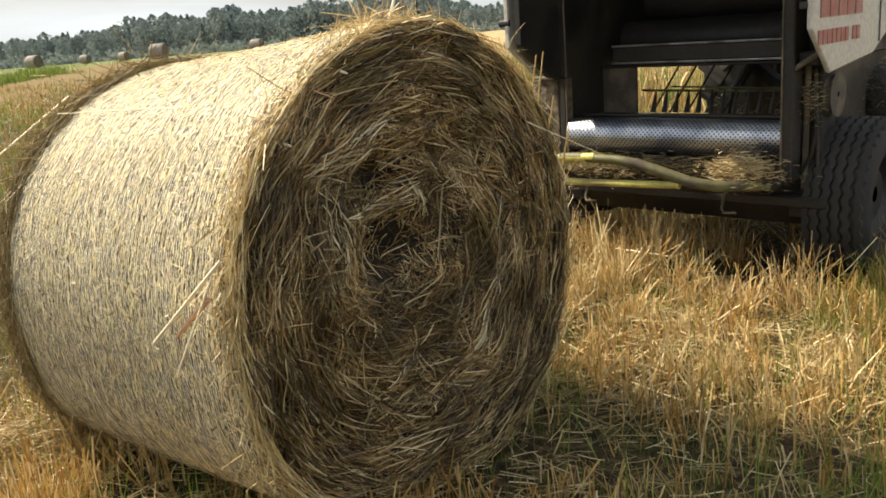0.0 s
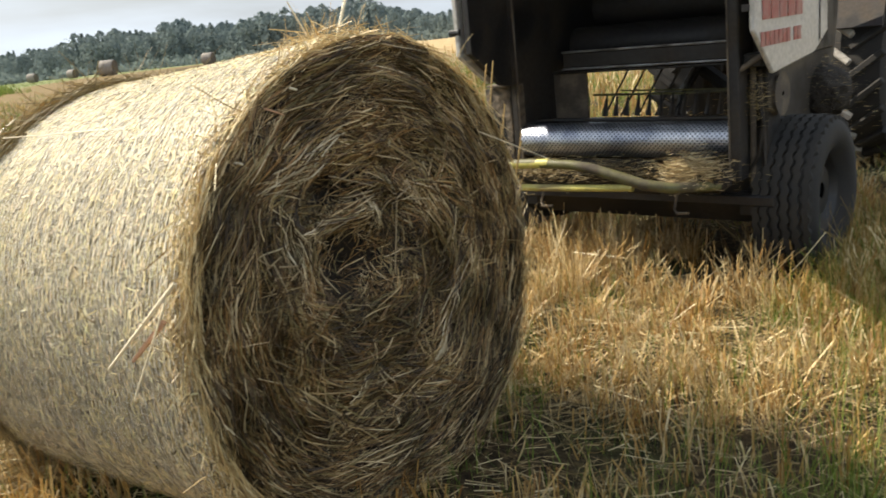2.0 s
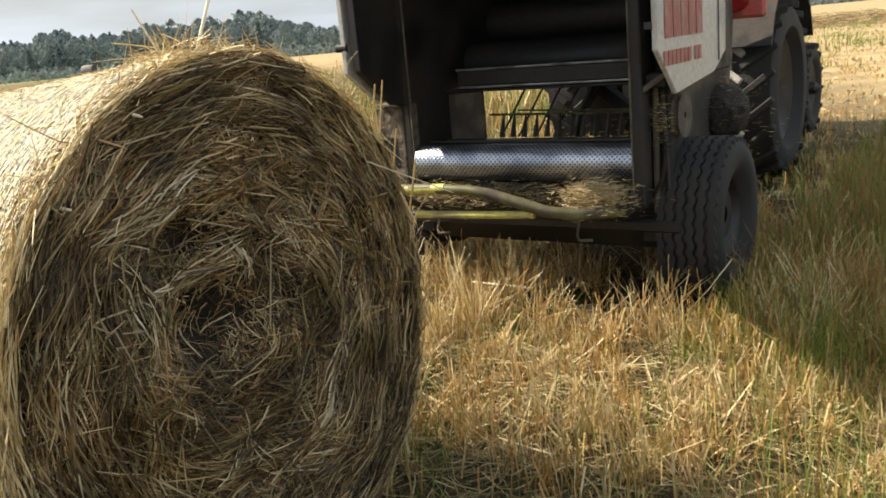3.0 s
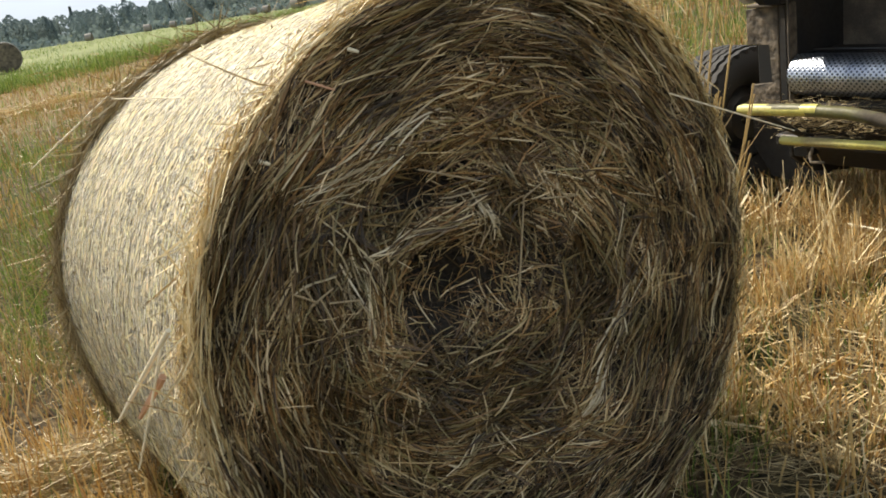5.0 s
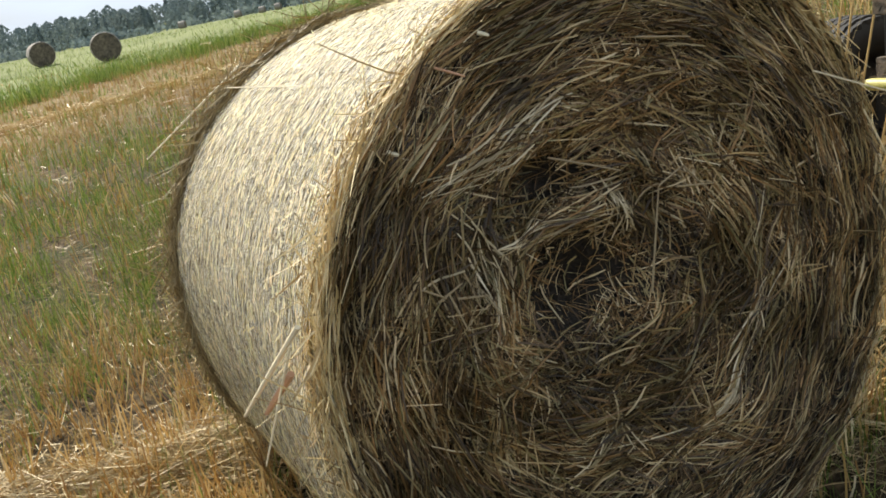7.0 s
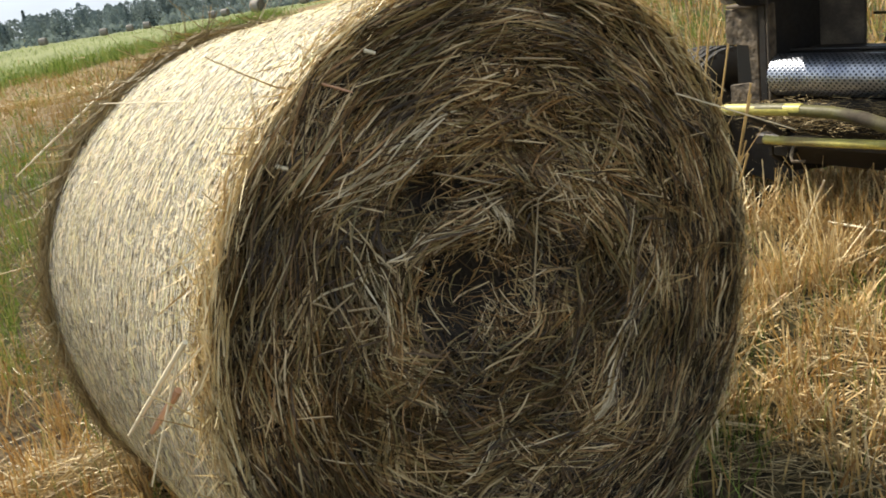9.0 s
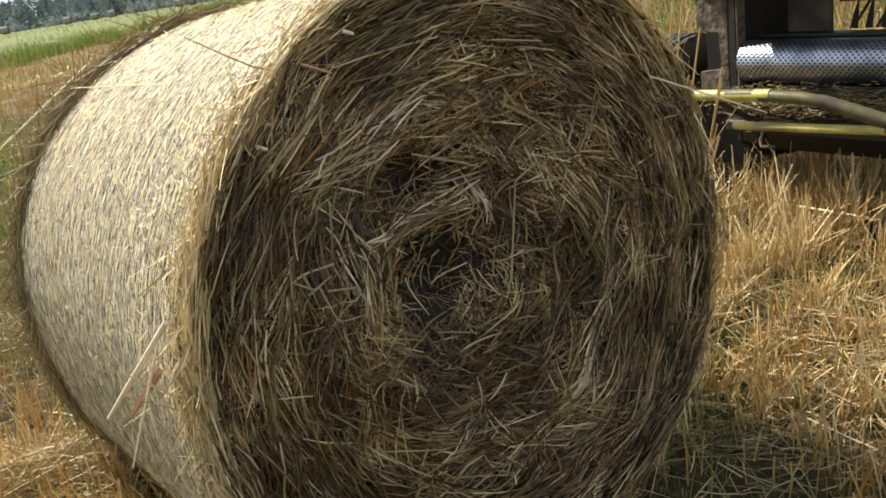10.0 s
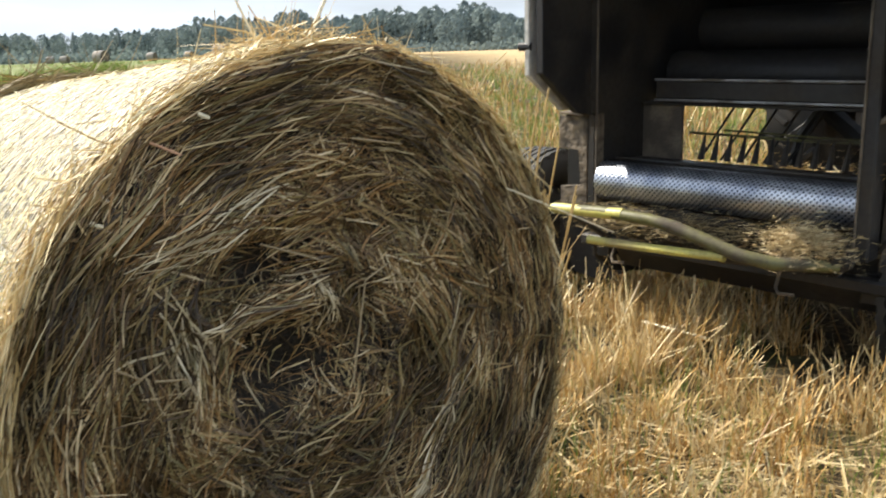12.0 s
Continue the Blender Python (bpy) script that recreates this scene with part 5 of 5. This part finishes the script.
    n = len(p)
    az = rng.uniform(0, 2 * math.pi, n)
    L = rng.uniform(0.03, 0.15, n)
    el = np.abs(rng.normal(0, 0.16, n))
    d = np.stack([np.cos(az), np.sin(az), np.sin(el)], -1) * L[:, None]
    base = np.stack([p[:, 0], p[:, 1], ground_height(p[:, 0], p[:, 1]) + rng.uniform(0.005, 0.07, n)], -1)
    t = np.linspace(0, 1, 3)[None, :, None]
    bend = rng.normal(0, 0.1, (n, 3)) * L[:, None]
    path = base[:, None, :] + t * d[:, None, :] + t**2 * bend[:, None, :]
    path[..., 2] = np.maximum(path[..., 2], -0.02)
    w = (rng.uniform(0.0018, 0.004, n) * np.clip(r / 4.0, 1, 5))[:, None] * np.ones((1, 3))
    tagged(new("fallen_straw", ribbons("fallen_straw", path, w, rng.normal(0, 1, (n, 3)) + np.array([0, 0, 0.01]), LITTER)), "dry straw strewn over the ground", "straw", kind="stuff")


plant()


def swath(name, a, b, n, spread, height, mat, label, lengths=(0.08, 0.3), width=(0.002, 0.004)):
    a, b = np.asarray(a, float), np.asarray(b, float)
    t = rng.uniform(0, 1, n)
    c = a + t[:, None] * (b - a)
    across = unit(np.array([-(b - a)[1], (b - a)[0]]))
    o = rng.normal(0, 1, n)
    p = c + across * (o * spread)[:, None]
    z = ground_height(p[:, 0], p[:, 1]) + 0.02 + height * np.exp(-o**2 / 1.2) * rng.uniform(0, 1, n)
    ang = math.atan2(*(b - a)[::-1]) + rng.normal(0, 0.6, n)
    L = rng.uniform(*lengths, n)
    d = np.stack([np.cos(ang), np.sin(ang), rng.normal(0, 0.18, n)], -1) * L[:, None]
    tt = np.linspace(-0.5, 0.5, 4)[None, :, None]
    path = np.stack([p[:, 0], p[:, 1], z], -1)[:, None, :] + tt * d[:, None, :] + (tt**2) * (rng.normal(0, 0.3, (n, 3)) * L[:, None])[:, None, :]
    path[..., 2] = np.maximum(path[..., 2], -0.015)
    w = rng.uniform(*width, n)[:, None] * np.ones((1, 4))
    return tagged(new(name, ribbons(name, path, w, rng.normal(0, 1, (n, 3)), mat)), label, "straw", kind="stuff")


swath("straw_swath", (-0.95, -1.55), (-0.62, -0.42), 4000, 0.15, 0.10, LITTER, "loose pale straw heaped beside the bale")
# the darker hay here paints the bale's shadow over the fallen straw
swath("straw_swath", (0.62, 0.60), (0.75, 1.05), 140, 0.14, 0.05, HAY_DARK, "loose straw fallen at the foot of the bale")
swath("straw_swath", (0.35, 1.35), (1.65, 1.5), 800, 0.30, 0.06, BLEACHED, "bleached straw strewn between bale and baler", (0.04, 0.16))
swath("straw_swath", (0.1, -0.62), (0.75, -0.35), 1800, 0.10, 0.07, STRAW_GOLD, "loose straw fallen at the foot of the bale")
swath("straw_swath", (-1.0, 4.0), (0.2, 4.3), 3600, 0.22, 0.55, STRAW_GOLD, "windrow of golden straw in front of the pickup", (0.05, 0.2))
swath("straw_swath", (-13.5, -4.0), (-18.5, 4.0), 1500, 0.3, 0.12, STRAW_GOLD, "thin pale swath of straw across the field", (0.2, 0.6), (0.008, 0.016))
swath("straw_swath", (-7.0, 43.0), (-3.0, 47.0), 2600, 1.0, 0.6, LITTER, "low heap of raked straw", (0.3, 0.8), (0.012, 0.025))


def lone_stalk(a, b, r, label, mat=STRAW_PALE):
    bm = bmesh.new()
    a, b = Vector(a), Vector(b)
    tube(bm, [a.lerp(b, t) for t in (0, 0.33, 0.66, 1)], r, 6)
    ob = part("straw_stalk", bm, mat, None)
    return tagged(ob, label, "straw")


lone_stalk((-0.163, 2.24, 0.10), (0.147, 2.226, 0.10), 0.005, "long pale stalk lying on the stubble")
lone_stalk((-0.28, 2.20, 0.0), (-0.13, 2.16, 0.30), 0.004, "thin pale stalk leaning in the stubble")
for i in range(16):
    x, y = 0.30 + 0.012 * i, 0.90 + 0.09 * math.cos(i * 2.3)
    lone_stalk((x - 0.20, y - 0.05, -0.01), (x + 0.02 * math.sin(i * 1.7), y + 0.02, 0.62 + 0.30 * abs(math.sin(i * 1.9))), 0.0022, "golden dry stalk standing beside the bale", STRAW_GOLD)
for i in range(7):
    x, y = 0.31 + 0.02 * i + 0.012 * math.sin(i * 5.1), 0.93 + 0.05 * math.cos(i * 2.3)
    lone_stalk((x - 0.20, y - 0.05, -0.01), (x + 0.03 * math.sin(i * 1.7), y + 0.02, (1.16, 0.82, 0.70, 1.17, 0.90, 0.74, 1.02)[i]), (0.0026, 0.0022, 0.003)[i % 3], "tall dry stalk standing beside the bale", STRAW_GOLD)




# ---- other bales on the field ----
def build_far_bale():
    b = empty("field_bale", (0, 0, -3.0), "round hay bale standing on the green field", "hay bale", "bales on the field")
    b.matrix_world = Matrix()
    bm = bmesh.new()
    rings = lathe(bm, [(-0.6, 0.60), (-0.56, 0.635), (-0.2, 0.645), (0.2, 0.645), (0.56, 0.635), (0.6, 0.60)], 36, "x", (0, 0, 0.62))
    for v in bm.verts:
        v.co += Vector(noise.noise_vector(v.co * 5)) * 0.02
    part("wrapped_side", bm, PALE_SIDE, b, "", True)
    for x in (-0.6, 0.6):
        bm = bmesh.new()
        lathe(bm, [(x, 0.01), (x * 1.03, 0.2), (x * 1.02, 0.4), (x, 0.60)], 30, "x", (0, 0, 0.62))
        for v in bm.verts:
            v.co += Vector(noise.noise_vector(v.co * 9)) * 0.018
        part("rolled_end", bm, FAR_END, b, "", True)
    return b


# bearing from the path, distance, turn of the axis
FAR_BALES = [(157.2, 96, 20), (154.3, 140, 30), (152.1, 138, 15), (150.2, 78, 35), (144.2, 100, 25), (159.2, 165, 40), (178.0, 51, 6), (174.4, 42, -4),
             (169.8, 170, 60), (166.4, 170, 60), (164.9, 190, 60), (163.9, 180, 60), (160.0, 170, 60)]


def far_pose(bearing, d, turn):
    x, y = 1.9 + d * math.cos(radians(bearing)), -0.9 + d * math.sin(radians(bearing))
    return pose(x, y, float(ground_height(np.array(x), np.array(y))), 0, 0, turn)


first = build_far_bale()
first.matrix_world = far_pose(*FAR_BALES[0])
for spot in FAR_BALES[1:]:
    copy_thing(first, far_pose(*spot))


# ---- forest on the skyline ----
def build_forest():
    cards, trunks = [], []
    r = np.random.default_rng(5)
    count = 1400
    az = np.sort(r.uniform(radians(72), radians(222), count))
    for i, a in enumerate(az):
        d = r.uniform(330, 430)
        deg = math.degrees(a)
        h = np.interp(deg, [72, 128, 131, 134, 139, 144, 151, 153, 156, 162, 175, 222], [9, 10, 11.5, 16, 14.5, 14, 14.5, 11.5, 10, 10, 10.5, 11]) * d / 370 * r.uniform(0.82, 1.08)
        h *= 1.18 if r.uniform() < 0.1 else 1.0
        cx, cy = d * math.cos(a), d * math.sin(a)
        spruce = r.uniform() < 0.22
        n = 330
        u = r.uniform(0.05, 1, n)
        wid = (h * 0.30 * (1.02 - u)) if spruce else h * 0.38 * np.sqrt(np.clip(1 - (2 * u - 0.95) ** 2, 0.02, 1))
        b = r.uniform(0, 6.283, n)
        rad = wid * np.sqrt(r.uniform(0.2, 1, n)) * (1 + 0.25 * np.sin(3 * b + i))
        foot = float(ground_height(np.array(cx), np.array(cy)))
        c = np.stack([cx + rad * np.cos(b), cy + rad * np.sin(b), foot + u * h], -1)
        s = r.uniform(0.32, 0.70, n) * h / 11
        face = np.stack([np.cos(b), np.sin(b), 0.5 * u], -1) + r.normal(0, 0.25, (n, 3))
        cards.append((c, s, face))
        trunks.append((cx, cy, foot, h))
    c, s, face = (np.concatenate([q[e] for q in cards]) for e in range(3))
    n = len(c)
    u = unit(np.cross(face, r.normal(0, 1, (n, 3))))
    v = unit(np.cross(face, u))
    quad = np.stack([c - u * s[:, None], c - v * s[:, None] * 0.7, c + u * s[:, None], c + v * s[:, None] * 0.7], 1).reshape(-1, 3)
    ob = new("forest", mesh_arrays("forest", quad, np.arange(4 * n).reshape(-1, 4), HAZY_LEAVES))
    tagged(ob, "mixed forest along the edge of the fields", "forest", kind="stuff")
    tr = np.array(trunks)
    path = np.stack([np.stack([tr[:, 0], tr[:, 1], tr[:, 2] + tr[:, 3] * q], -1) for q in (0, 0.45, 0.9)], 1)
    w = (tr[:, 3] * 0.03)[:, None] * np.array([1, 0.7, 0.2])[None, :]
    side = np.stack([-tr[:, 1], tr[:, 0], 0 * tr[:, 0]], -1)
    tagged(new("forest_trunks", ribbons("forest_trunks", path, w, side, BARK)), "trunks of the forest trees", "forest", kind="stuff")
    # bushes before the trees
    m = 700
    a = r.uniform(radians(72), radians(222), m)
    d = r.uniform(300, 335, m)
    k = 26
    cc = np.stack([d * np.cos(a), d * np.sin(a)], -1)[:, None, :] + r.normal(0, 1.6, (m, k, 2))
    z = np.abs(r.normal(0, 1.4, (m, k))) + 0.2 + ground_height(cc[..., 0], cc[..., 1])
    c = np.concatenate([cc, z[..., None]], -1).reshape(-1, 3)
    n = len(c)
    s = r.uniform(0.4, 1.0, n)
    u = unit(r.normal(0, 1, (n, 3)))
    v = unit(np.cross(u, r.normal(0, 1, (n, 3))))
    quad = np.stack([c - u * s[:, None], c - v * s[:, None] * 0.7, c + u * s[:, None], c + v * s[:, None] * 0.7], 1).reshape(-1, 3)
    tagged(new("bushes", mesh_arrays("bushes", quad, np.arange(4 * n).reshape(-1, 4), HAZY_LEAVES)), "bushes along the forest edge", "bushes", kind="stuff")


build_forest()
